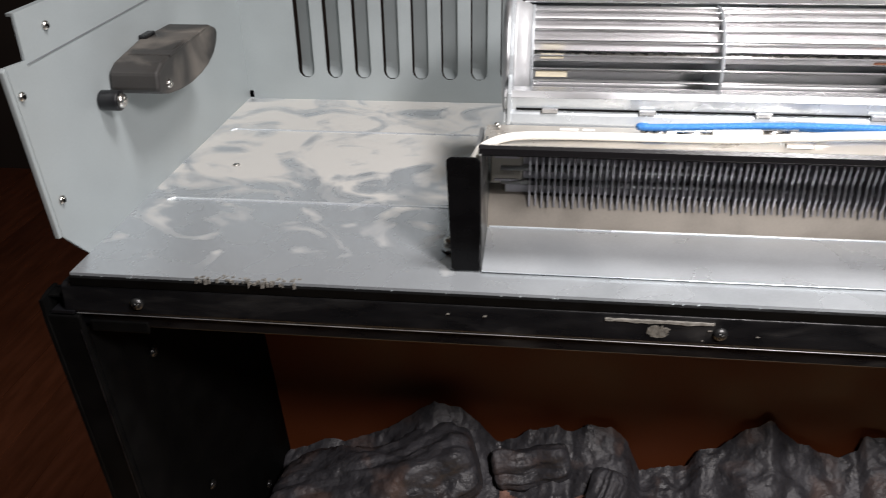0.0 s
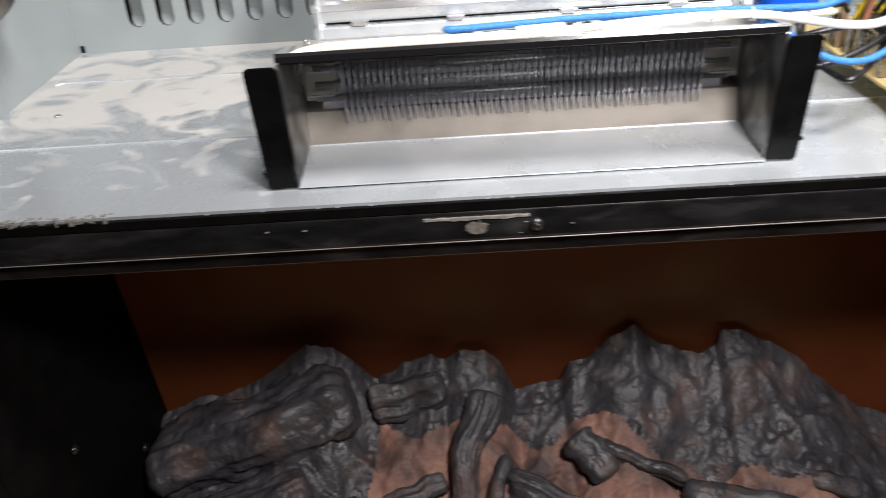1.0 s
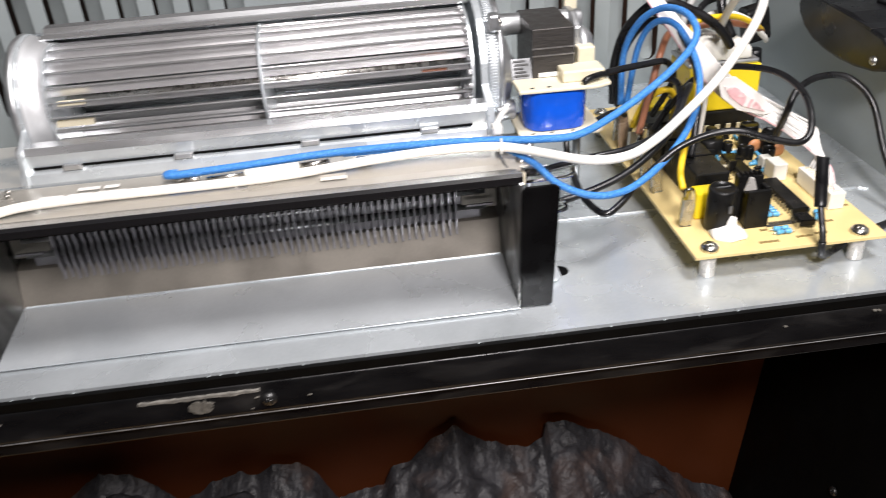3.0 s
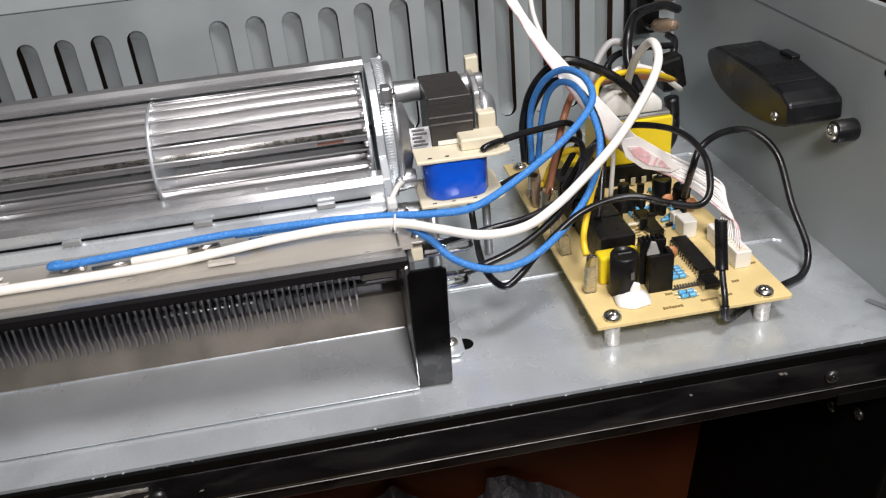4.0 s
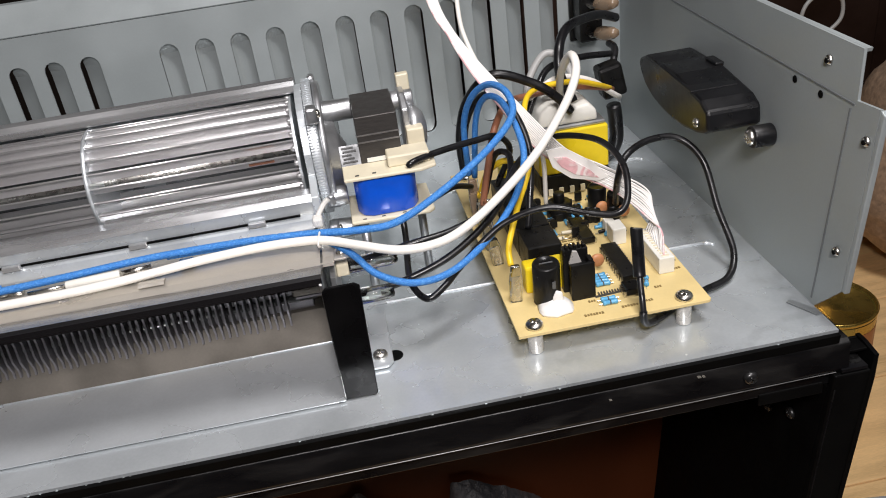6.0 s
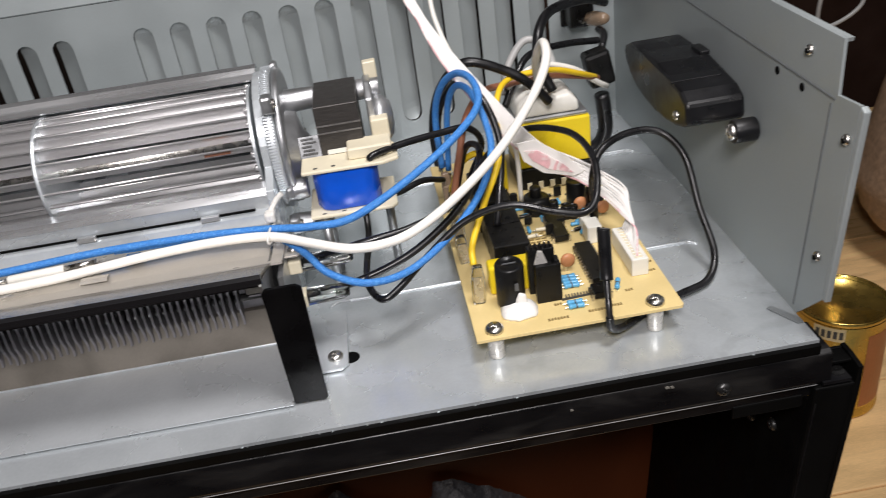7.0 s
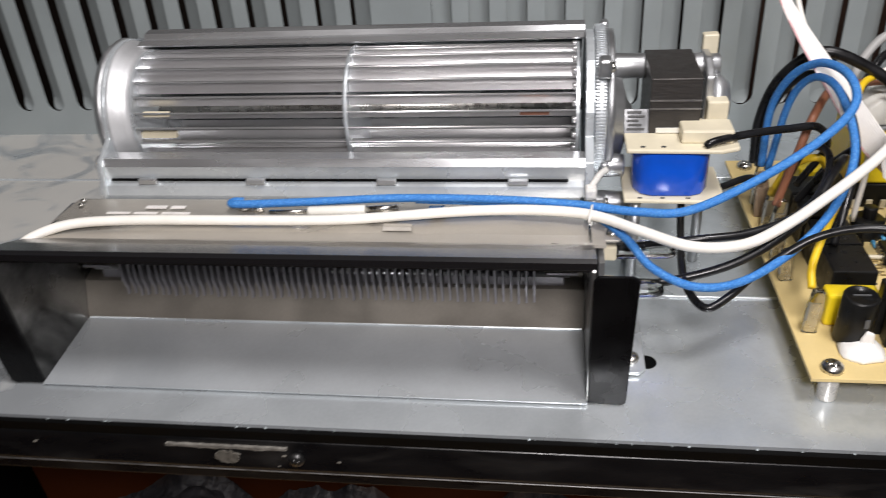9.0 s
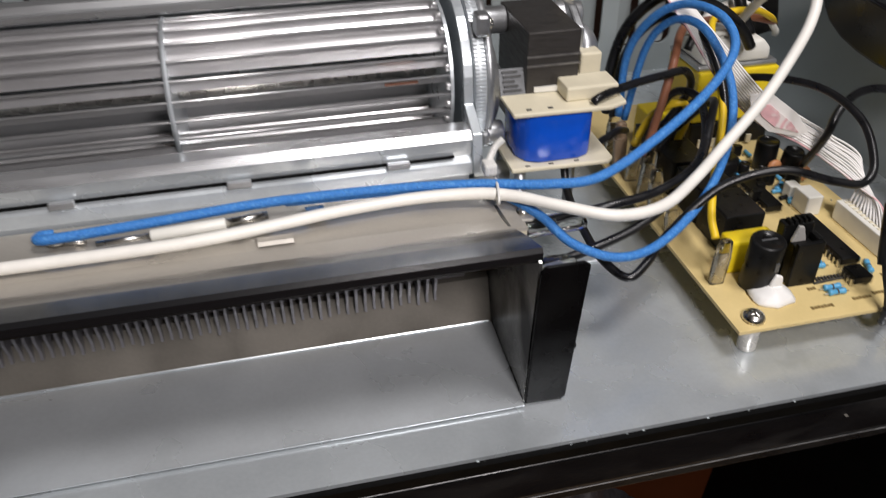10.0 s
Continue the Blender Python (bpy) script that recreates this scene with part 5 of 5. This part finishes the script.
        s = pcs("plug_sleeve", prism([(-0.0028, 0.0), (0.0028, 0.0), (0.0030, h * 0.6), (0.0020, h), (-0.0020, h), (-0.0030, h * 0.6)], "y", -0.0016, 0.0016, 0.0008), col, "clear plastic plug sleeve", True)
        s.matrix_basis = m
        part("spade", box(-0.0018, 0.0018, -0.0004, 0.0004, 0.0, h * 0.7, 0, m), SCREW, t)
    # transformer
    tr = pcs("transformer", box(0.2290, 0.2690, 0.1500, 0.1800, BZ + 0.0120, BZ + 0.0370, 0.0010), YELLOW, "yellow taped transformer with grey laminations")
    part("base", box(0.2290, 0.2690, 0.1490, 0.1810, BZ, BZ + 0.0119, 0.0008), BLACK_PART, tr, "black transformer base")
    for i in range(5):
        part("pin_slot", box(0.2325 + i * 0.0062, 0.2350 + i * 0.0062, 0.1466, 0.1474, BZ + 0.001, BZ + 0.0050), CREAM, tr)
    part("core", box(0.2285, 0.2680, 0.1515, 0.1800, BZ + 0.0371, BZ + 0.0395, 0.0008), ALU_DULL, tr, "grey laminated core")
    part("bobbin", prism([(0.2300, BZ + 0.0396), (0.2640, BZ + 0.0396), (0.2635, BZ + 0.0455), (0.2590, BZ + 0.0500), (0.2520, BZ + 0.0490), (0.2440, BZ + 0.0520), (0.2370, BZ + 0.0525), (0.2315, BZ + 0.0480)], "y", 0.1520, 0.1780, 0.0016), WHITE_PLASTIC, tr, "cream taped bobbin", True)
    pcs("choke", box(0.2080, 0.2230, 0.152, 0.166, BZ, BZ + 0.0180, 0.0010), YELLOW, "yellow taped choke")
    # printed marks, as bars
    for x0, n, y, w in ((0.2155, 7, 0.0285, 0.0009), (0.2330, 6, 0.0298, 0.0009), (0.2420, 5, 0.0310, 0.0008), (0.2660, 3, 0.0520, 0.0008), (0.2668, 3, 0.0590, 0.0008), (0.1892, 1, 0.0268, 0.0016), (0.2255, 2, 0.0600, 0.0009), (0.2205, 3, 0.0385, 0.0008), (0.2520, 3, 0.0400, 0.0008)):
        for k in range(n):
            xa = x0 + k * (w + 0.0004)
            part("print_bar", box(xa, xa + w, y + 0.00012 * (k % 3), y + 0.0016 - 0.0002 * (k % 2), BZ + 0.0001, BZ + 0.0003), BOARD_EDGE, board)
    for k in range(34):
        x, y = random.uniform(0.220, 0.268), random.uniform(0.082, 0.140)
        part("solder_tip", turned([(0.0005, 0), (0.0004, 0.0006), (0.0001, 0.0008)], (x, y, BZ), sides=6), PRINT if k % 3 else SCREW, board)
    for i in range(16):
        part("print_bar", box(0.2220 + 0.0030 * (i % 3), 0.2244 + 0.0030 * (i % 3), 0.0900 + 0.0026 * (i // 3), 0.0909 + 0.0026 * (i // 3), BZ + 0.0001, BZ + 0.0003), BOARD_EDGE, board)
    for i in range(9):
        part("solder_tip", box(0.2265 + i * 0.0013, 0.2270 + i * 0.0013, 0.0425 + 0.0003 * (i % 2), 0.0445, BZ + 0.0001, BZ + 0.0009), PRINT, board)
    pcs("black_mark", prism([(0.2245, 0.0412), (0.2375, 0.0420), (0.2375, 0.0424), (0.2245, 0.0418)], "z", BZ + 0.0001, BZ + 0.0010), PRINT)
    t.location.y -= 0.0025


circuit_board()

# ---- cables ----


def cable(name, points, r, material, label, category="cable", per=8, sides=12, base=None):
    ob = new(name, mesh_of(name, tube(points, r, sides, per), material, True))
    return tagged(ob, label, category)


cable("blue_cable", [(-0.031, 0.0700, 0.0555), (-0.0345, 0.0690, 0.0560), (-0.0345, 0.0660, 0.0565), (-0.026, 0.0655, 0.0568), (0.0, 0.0675, 0.0570), (0.035, 0.0705, 0.0572), (0.075, 0.0690, 0.0575), (0.100, 0.0650, 0.0580), (0.110, 0.0610, 0.0590),
      (0.125, 0.0555, 0.0600), (0.142, 0.0545, 0.0610), (0.164, 0.0620, 0.0680), (0.188, 0.0730, 0.0790), (0.203, 0.0860, 0.0880), (0.204, 0.1000, 0.0945), (0.199, 0.1180, 0.0935), (0.192, 0.1300, 0.0840), (0.188, 0.1390, 0.0660), (0.188, 0.1400, 0.0380)], 0.00168, BLUE_WIRE, "blue braided cable from the heater cover to the circuit board")
cable("blue_cable", [(0.040, 0.0715, 0.0560), (0.075, 0.0705, 0.0556), (0.100, 0.0660, 0.0560), (0.111, 0.0600, 0.0550), (0.121, 0.0510, 0.0510), (0.130, 0.0430, 0.0438), (0.145, 0.0390, 0.0386), (0.163, 0.0450, 0.0376), (0.183, 0.0560, 0.0455), (0.199, 0.0720, 0.0550), (0.207, 0.0860, 0.0660), (0.207, 0.0960, 0.0770), (0.203, 0.1100, 0.0870), (0.198, 0.1240, 0.0850), (0.194, 0.1350, 0.0700), (0.191, 0.1400, 0.0360)], 0.0016, BLUE_WIRE, "blue braided cable looping over the circuit board")
cable("white_cable", [(-0.1125, 0.0340, 0.0500), (-0.108, 0.0390, 0.0550), (-0.095, 0.0485, 0.0565), (-0.070, 0.0535, 0.0558), (-0.030, 0.0545, 0.0555), (0.005, 0.0550, 0.0556), (0.030, 0.0575, 0.0558), (0.055, 0.0612, 0.0562), (0.080, 0.0628, 0.0565), (0.100, 0.0605, 0.0570), (0.112, 0.0555, 0.0575),
      (0.125, 0.0470, 0.0570), (0.142, 0.0390, 0.0555), (0.160, 0.0430, 0.0540), (0.176, 0.0530, 0.0560), (0.193, 0.0640, 0.0625), (0.208, 0.0715, 0.0720), (0.2205, 0.0785, 0.0830), (0.2305, 0.0850, 0.0945), (0.236, 0.0930, 0.1025), (0.2375, 0.1060, 0.1050), (0.238, 0.1250, 0.0920), (0.242, 0.1450, 0.0740), (0.246, 0.1560, 0.0620)], 0.0020, WHITE_WIRE, "thick white cable over the heater cover to the transformer")
cable("black_cable", [(0.147, 0.1000, 0.0462), (0.1465, 0.0900, 0.0330), (0.144, 0.0620, 0.0310), (0.145, 0.0470, 0.0302), (0.150, 0.0395, 0.0290), (0.158, 0.0430, 0.0318), (0.168, 0.0500, 0.0370), (0.188, 0.0550, 0.0500), (0.208, 0.0520, 0.0560), (0.226, 0.0470, 0.0520), (0.238, 0.0460, 0.0500), (0.2445, 0.0510, 0.0550), (0.248, 0.0680, 0.0640), (0.243, 0.0920, 0.0670), (0.226, 0.1160, 0.0610), (0.214, 0.1300, 0.0430), (0.209, 0.1350, 0.0290)], 0.00155, BLACK_WIRE, "thin black cable looping over the circuit board")
cable("black_cable", [(0.118, 0.0580, 0.0425), (0.132, 0.0560, 0.0460), (0.147, 0.0540, 0.0495), (0.166, 0.0575, 0.0505), (0.185, 0.0680, 0.0525), (0.199, 0.0880, 0.0550), (0.204, 0.1060, 0.0600), (0.199, 0.1180, 0.0560), (0.193, 0.1220, 0.0340)], 0.0016, BLACK_WIRE, "black cable from the heater terminal to the board")
cable("black_cable", [(0.118, 0.0520, 0.0290), (0.140, 0.0560, 0.0300), (0.165, 0.0600, 0.0370), (0.188, 0.0720, 0.0480), (0.203, 0.0920, 0.0580), (0.211, 0.1070, 0.0570), (0.206, 0.1200, 0.0400), (0.201, 0.1240, 0.0280)], 0.0017, BLACK_WIRE, "black cable from the heater terminal to the board")
cable("black_cable", [(0.1530, 0.0900, 0.0703), (0.1545, 0.0900, 0.0717), (0.160, 0.0925, 0.0723), (0.172, 0.0985, 0.0720), (0.187, 0.1050, 0.0710), (0.200, 0.1110, 0.0690), (0.207, 0.1180, 0.0570), (0.200, 0.1250, 0.0360)], 0.0016, BLACK_WIRE, "black motor lead running to the circuit board")
cable("black_cable", [(0.152, 0.1000, 0.0462), (0.163, 0.1060, 0.0440), (0.176, 0.1150, 0.0440), (0.187, 0.1290, 0.0360)], 0.0015, BLACK_WIRE, "black motor lead running to the circuit board")
cable("black_cable", [(0.187, 0.1500, 0.0350), (0.187, 0.1510, 0.0560), (0.193, 0.1500, 0.0760), (0.206, 0.1420, 0.0900), (0.226, 0.1400, 0.0830), (0.238, 0.1380, 0.0740), (0.246, 0.1400, 0.0640)], 0.0024, BLACK_WIRE, "thick black cable arching over the board")
cable("black_cable", [(0.188, 0.1460, 0.0350), (0.190, 0.1450, 0.0640), (0.199, 0.1340, 0.0830), (0.209, 0.1180, 0.0800), (0.214, 0.1040, 0.0620), (0.209, 0.0900, 0.0400), (0.206, 0.0850, 0.0290)], 0.0017, BLACK_WIRE, "black cable arching over the board")
cable("black_cable", [(0.256, 0.1000, 0.0260), (0.253, 0.0880, 0.0450), (0.258, 0.0900, 0.0560), (0.273, 0.0980, 0.0585), (0.288, 0.0980, 0.0565), (0.2965, 0.0880, 0.0470), (0.2985, 0.0740, 0.0270), (0.300, 0.0590, 0.0110), (0.293, 0.0490, 0.0035), (0.278, 0.0425, 0.0030), (0.262, 0.0350, 0.0030), (0.2490, 0.0265, 0.0040), (0.2425, 0.0215, 0.0065), (0.2395, 0.0186, 0.0105), (0.2390, 0.0182, 0.0155)], 0.0017, BLACK_WIRE, "black sensor cable hanging over the board's edge onto the tray")
cable("sensor_cable", [(0.2390, 0.0182, 0.0155), (0.2394, 0.0205, 0.0200), (0.2402, 0.0245, 0.0245), (0.2410, 0.0280, 0.0290)], 0.0014, BLACK_WIRE, "thin black sensor cable bent up over the board edge")
cable("sensor_sleeve", [(0.2408, 0.0272, 0.0275), (0.2412, 0.0290, 0.0310), (0.2417, 0.0320, 0.0400), (0.2420, 0.0340, 0.0465), (0.2421, 0.0343, 0.0475)], 0.0027, BLACK_WIRE, "black heat-shrunk sensor sleeve standing at the board", "sensor")
cable("white_wire", [(0.203, 0.1900, 0.1750), (0.195, 0.1610, 0.1260), (0.1965, 0.1500, 0.1050), (0.204, 0.1310, 0.0875), (0.214, 0.1150, 0.0730), (0.222, 0.1120, 0.0560), (0.2240, 0.1180, 0.0220)], 0.0012, WHITE_WIRE, "thin white wire hanging from above")
cable("yellow_wire", [(0.1900, 0.0540, 0.0290), (0.1915, 0.0620, 0.0350), (0.201, 0.0800, 0.0450), (0.2125, 0.1000, 0.0570), (0.216, 0.1200, 0.0730), (0.226, 0.1390, 0.0790), (0.250, 0.1500, 0.0765), (0.268, 0.1620, 0.0680), (0.280, 0.1750, 0.0600)], 0.0015, YELLOW_WIRE, "yellow wire over the transformer")
cable("yellow_wire", [(0.1905, 0.1270, 0.0300), (0.196, 0.1240, 0.0450), (0.205, 0.1180, 0.0520), (0.212, 0.1240, 0.0400), (0.213, 0.1330, 0.0220)], 0.0016, YELLOW_WIRE, "short yellow wire on the board")
cable("brown_wire", [(0.1900, 0.1150, 0.0310), (0.1925, 0.1160, 0.0420), (0.196, 0.1180, 0.0540), (0.201, 0.1230, 0.0680), (0.212, 0.1400, 0.0740), (0.227, 0.1550, 0.0710), (0.250, 0.1580, 0.0710), (0.272, 0.1680, 0.0640), (0.282, 0.1780, 0.0580)], 0.0018, BROWN_WIRE, "brown wire over the transformer")
cable("black_cable", [(0.298, 0.2150, 0.0885), (0.285, 0.2030, 0.0950), (0.271, 0.1900, 0.0980), (0.256, 0.1740, 0.0990), (0.247, 0.1600, 0.0930), (0.245, 0.1530, 0.0800), (0.250, 0.1480, 0.0660)], 0.0026, BLACK_WIRE, "thick black mains cable from the power socket")
cable("black_cable", [(0.290, 0.2030, 0.0710), (0.268, 0.1900, 0.0760), (0.244, 0.1720, 0.0790), (0.233, 0.1610, 0.0700), (0.226, 0.1570, 0.0580)], 0.0019, BLACK_WIRE, "black mains cable from the power socket")
cable("grey_wire", [(0.226, 0.1600, 0.0640), (0.232, 0.1680, 0.0770), (0.242, 0.1720, 0.0870), (0.252, 0.1700, 0.0830), (0.256, 0.1640, 0.0700)], 0.0020, GREY_WIRE, "short grey wire behind the transformer")
cable("white_wire", [(0.228, 0.1580, 0.0680), (0.245, 0.1610, 0.0760), (0.265, 0.1660, 0.0700), (0.282, 0.1760, 0.0560), (0.289, 0.1850, 0.0500)], 0.0016, WHITE_WIRE, "thin white wire behind the transformer")
cable("black_cable", [(0.290, 0.1990, 0.0400), (0.2915, 0.2000, 0.0300), (0.292, 0.2010, 0.0160), (0.287, 0.2030, 0.0060), (0.275, 0.2060, 0.0034)], 0.0044, BLACK_WIRE, "thick black taped lead down to the tray")


def ribbon(points, width, twist, n, material, label):
    """A flat cable of n cores side by side; twist: degrees at each point."""
    t = thing("ribbon_cable", points[len(points) // 2], label, "ribbon cable")
    line = spline(points, 8)
    tw = np.interp(np.linspace(0, 1, len(line)), np.linspace(0, 1, len(twist)), twist)
    wd = np.interp(np.linspace(0, 1, len(line)), np.linspace(0, 1, len(width)), width)
    sides = []
    for i, c in enumerate(line):
        d = (line[min(i + 1, len(line) - 1)] - line[max(i - 1, 0)]).normalized()
        side = Vector((1, 0.25, 0)) - d * Vector((1, 0.25, 0)).dot(d)
        side.normalize()
        side = Matrix.Rotation(radians(tw[i]), 3, d) @ side
        f = min(max((i / (len(line) - 1) - 0.72) / 0.22, 0.0), 1.0)
        end = Vector((0.05, 1.0, 0.0))
        if sides and sides[-1].dot(end) < 0:
            end = -end
        sides.append((side * (1 - f) + end * f).normalized())
    for k in range(n):
        f = (k / (n - 1) - 0.5)
        pts = []
        for i, c in enumerate(line):
            ahead = (line[min(i + 1, len(line) - 1)] - line[max(i - 1, 0)]).normalized()
            loose = 0.0016 * min(max((i / (len(line) - 1) - 0.55) / 0.25, 0.0), 1.0) * (1 - max(0.0, (i / (len(line) - 1) - 0.9) / 0.1))
            pts.append(c + sides[i] * (f * wd[i] + loose * 0.5 * noise.noise(Vector((k * 3.7, i * 0.08, 2)))) + sides[i].cross(ahead) * loose * noise.noise(Vector((k * 2.3, i * 0.07, 9))))
        part("core", tube(pts[::2] + ([pts[-1]] if len(pts) % 2 == 0 else []), 0.00047, 6, 2), PINK if k in (0,) else material, t, "pink-marked core" if k == 0 else "", True)
    return t, line, sides, wd


RIB = [(0.176, 0.1850, 0.1760), (0.182, 0.1620, 0.1290), (0.1885, 0.1500, 0.1120), (0.196, 0.1330, 0.0985), (0.207, 0.1200, 0.0830), (0.221, 0.1090, 0.0640), (0.234, 0.1040, 0.0515), (0.250, 0.0985, 0.0430), (0.2580, 0.0910, 0.0385), (0.2640, 0.0800, 0.0345), (0.2655, 0.0700, 0.0285), (0.2618, 0.0625, 0.0215)]
ribbon(RIB, [0.0055, 0.005, 0.004, 0.008, 0.008, 0.010, 0.012, 0.009, 0.009, 0.011, 0.014, 0.025], [20, 10, 0, -10, 10, 50, 70, 50, 40, 60, 90, 90], 12, RIBBON_WHITE, "white ribbon cable with pink marks plugged into the board")
strip = thing("cable_sticker", (0.236, 0.1035, 0.0500), "white sticker with smudged pink marks folded round the ribbon cable", "sticker")
part("paper", prism([(0.220, 0.0635), (0.2285, 0.0640), (0.243, 0.0535), (0.251, 0.0440), (0.246, 0.0425), (0.232, 0.0465), (0.223, 0.0540)], "y", 0.0955, 0.0962, 0.0002), RIBBON_WHITE, strip)
part("pink_mark", prism([(0.2235, 0.0595), (0.230, 0.0585), (0.241, 0.0500), (0.246, 0.0445), (0.234, 0.0485), (0.227, 0.0540)], "y", 0.0948, 0.0954, 0.0001), PINK, strip)

tie = thing("cable_tie", (0.111, 0.060, 0.056), "clear nylon tie holding the blue and white cables", "cable tie")
loop = [(0.1085 + 0.004 * 0.3 * math.cos(a), 0.0600 + 0.0066 * math.cos(a), 0.0572 + 0.0026 * math.sin(a)) for a in np.linspace(0, 2 * math.pi, 13)]
part("band", tube(loop, 0.0005, 8, 3), NYLON, tie, smooth=True)
part("head", box(0.1060, 0.1105, 0.0660, 0.0715, 0.0590, 0.0635, 0.0010), NYLON, tie)
part("tail", tube([(0.108, 0.070, 0.062), (0.1115, 0.0735, 0.0660), (0.1145, 0.0740, 0.0685)], 0.0012, 8, 4), NYLON, tie)


def power_socket():
    t = thing("power_socket", (0.292, 0.262, 0.078), "black rocker power socket in the grey back wall", "socket")
    part("body", box(0.2860, 0.3010, 0.2480, 0.2678, 0.0660, 0.1010, 0.0014), BLACK_PART, t, "black socket body")
    part("rim", box(0.2840, 0.3030, 0.2640, 0.2677, 0.0635, 0.1030, 0.0010), BLACK_PART, t)
    for z in (0.0905, 0.0720):
        part("blade", box(0.2900, 0.2960, 0.2380, 0.2480, z - 0.0005, z + 0.0005), SCREW, t)
        s = part("boot", turned([(0.0030, 0), (0.0044, 0.003), (0.0046, 0.012), (0.0036, 0.018), (0.0026, 0.021)], (0, 0, 0), "y", 18), AMBER, t, "smoky plastic boot", True)
        s.matrix_basis = Matrix.Translation((0.2960, 0.2445, z)) @ Matrix.Rotation(radians(195), 4, "Z") @ Matrix.Rotation(radians(12), 4, "X")
    part("plug", box(0.2815, 0.2965, 0.1950, 0.2080, 0.0455, 0.0660, 0.0022, Matrix.Translation((0.289, 0.2, 0.056)) @ Matrix.Rotation(radians(-12), 4, "Y") @ Matrix.Translation((-0.289, -0.2, -0.056))), BLACK_PART, t, "black moulded plug")
    part("lead", tube([(0.2960, 0.2230, 0.0715), (0.2970, 0.2150, 0.0700), (0.2930, 0.2060, 0.0650)], 0.0022, 10, 5), BLACK_WIRE, t, smooth=True)


power_socket()

# ---- things beside the case ----


def tin_can():
    x, y, z0, r, h = 0.549, 0.336, -0.3598, 0.0415, 0.112
    t = thing("tin_can", (x, y, z0), "gold lacquered food tin with paper label on the table", "can")
    part("body", turned([(r * 0.97, 0), (r, 0.002), (r, 0.004), (r * 0.97, 0.006), (r * 0.97, h - 0.006), (r, h - 0.004), (r * 1.01, h - 0.001), (r * 0.98, h), (r * 0.95, h - 0.001), (r * 0.94, h - 0.004)], (x, y, z0), sides=48), GOLD, t, "gold lacquered tin body", True)
    part("lid", turned([(r * 0.945, h - 0.0042), (r * 0.93, h - 0.0036), (r * 0.88, h - 0.0050), (r * 0.6, h - 0.0042), (r * 0.2, h - 0.0042)], (x, y, z0), sides=48), GOLD_LID, t, "olive gold lid", True)

    def wrap(name, a0, a1, z_lo, z_hi, material, rr, label=""):
        bm = bmesh.new()
        n = max(2, int((a1 - a0) / 6))
        cols = [[bm.verts.new((x + rr * math.cos(radians(a)), y + rr * math.sin(radians(a)), z0 + z)) for z in (z_lo, z_hi)] for a in np.linspace(a0, a1, n + 1)]
        for p, q in zip(cols, cols[1:]):
            bm.faces.new((p[0], q[0], q[1], p[1]))
        part(name, bm, material, t, label)

    wrap("label", 130, 470, 0.012, h - 0.0062, GOLD, r * 0.985, "gold paper label")
    wrap("label_panel", 208, 246, h - 0.021, h - 0.007, LABEL_CREAM, r * 0.992, "cream label panel")
    for a in range(211, 242, 7):
        wrap("label_bar", a, a + 4.5, h - 0.018, h - 0.010, PRINT, r * 0.998)
    wrap("label_stripe", 275, 330, 0.014, h - 0.016, COPPER, r * 0.990, "copper brown label stripe")


def knitted_cushion():
    t = thing("knitted_cushion", (0.86, 0.47, -0.36), "beige knitted cushion leaning on the table behind the tin", "cushion")
    bm = bmesh.new()
    bmesh.ops.create_uvsphere(bm, u_segments=56, v_segments=36, radius=1)
    for v in bm.verts:
        x, y, z = v.co
        f = lambda a, p: math.copysign(abs(a) ** p, a)
        v.co = Vector((0.17 * f(x, 0.7), 0.10 * f(y, 0.8), 0.145 * f(z, 0.65)))
        v.co += v.co.normalized() * (0.004 * noise.noise(v.co * 18) + 0.0016 * math.sin(v.co.z * 420) + 0.0012 * math.sin(v.co.x * 380))
    bmesh.ops.transform(bm, verts=bm.verts, matrix=Matrix.Translation((0.86, 0.50, -0.222)) @ Matrix.Rotation(radians(-18), 4, "Z") @ Matrix.Rotation(radians(14), 4, "Y"))
    part("cover", bm, KNIT, t, "beige knitted cover", True)


def dark_cabinet():
    t = thing("dark_cabinet", (1.15, 1.55, -1.10), "dark brown wooden cabinet standing in a dim room", "cabinet")
    part("body", box(0.45, 2.1, 1.35, 1.85, -1.10, -0.02, 0.008), DARK_WOOD, t)
    for x in (0.50, 0.93, 1.36):
        d = part("door", box(x, x + 0.40, 1.335, 1.35, -0.62, -0.06, 0.006), DARK_WOOD, t)
        part("panel", box(x + 0.06, x + 0.34, 1.329, 1.335, -0.56, -0.12, 0.006), DARK_WOOD, d)
    part("top", box(0.42, 2.13, 1.32, 1.87, -0.02, 0.01, 0.005), DARK_WOOD, t)


def metal_sheet():
    t = thing("sheet_metal_cover", (0.52, 0.05, -0.36), "grey sheet metal cover lying on the pine table", "metal cover")
    part("panel", box(0.365, 0.700, -0.140, 0.195, -0.3597, -0.3560, 0.001, Matrix.Translation((0.5, 0, 0)) @ Matrix.Rotation(radians(-9), 4, "Z") @ Matrix.Translation((-0.5, 0, 0))), GREY, t)


tin_can()
knitted_cushion()
dark_cabinet()
metal_sheet()
cable("loop_wire", [(0.70, 0.62, -0.359), (0.66, 0.60, -0.20), (0.625, 0.56, -0.055), (0.640, 0.56, -0.020), (0.668, 0.56, -0.022), (0.672, 0.56, -0.050), (0.640, 0.56, -0.068), (0.600, 0.56, -0.064), (0.600, 0.60, -0.20), (0.62, 0.62, -0.359)], 0.0022, GREY_WIRE, "pale looped cord standing on the table behind the case", "cord")
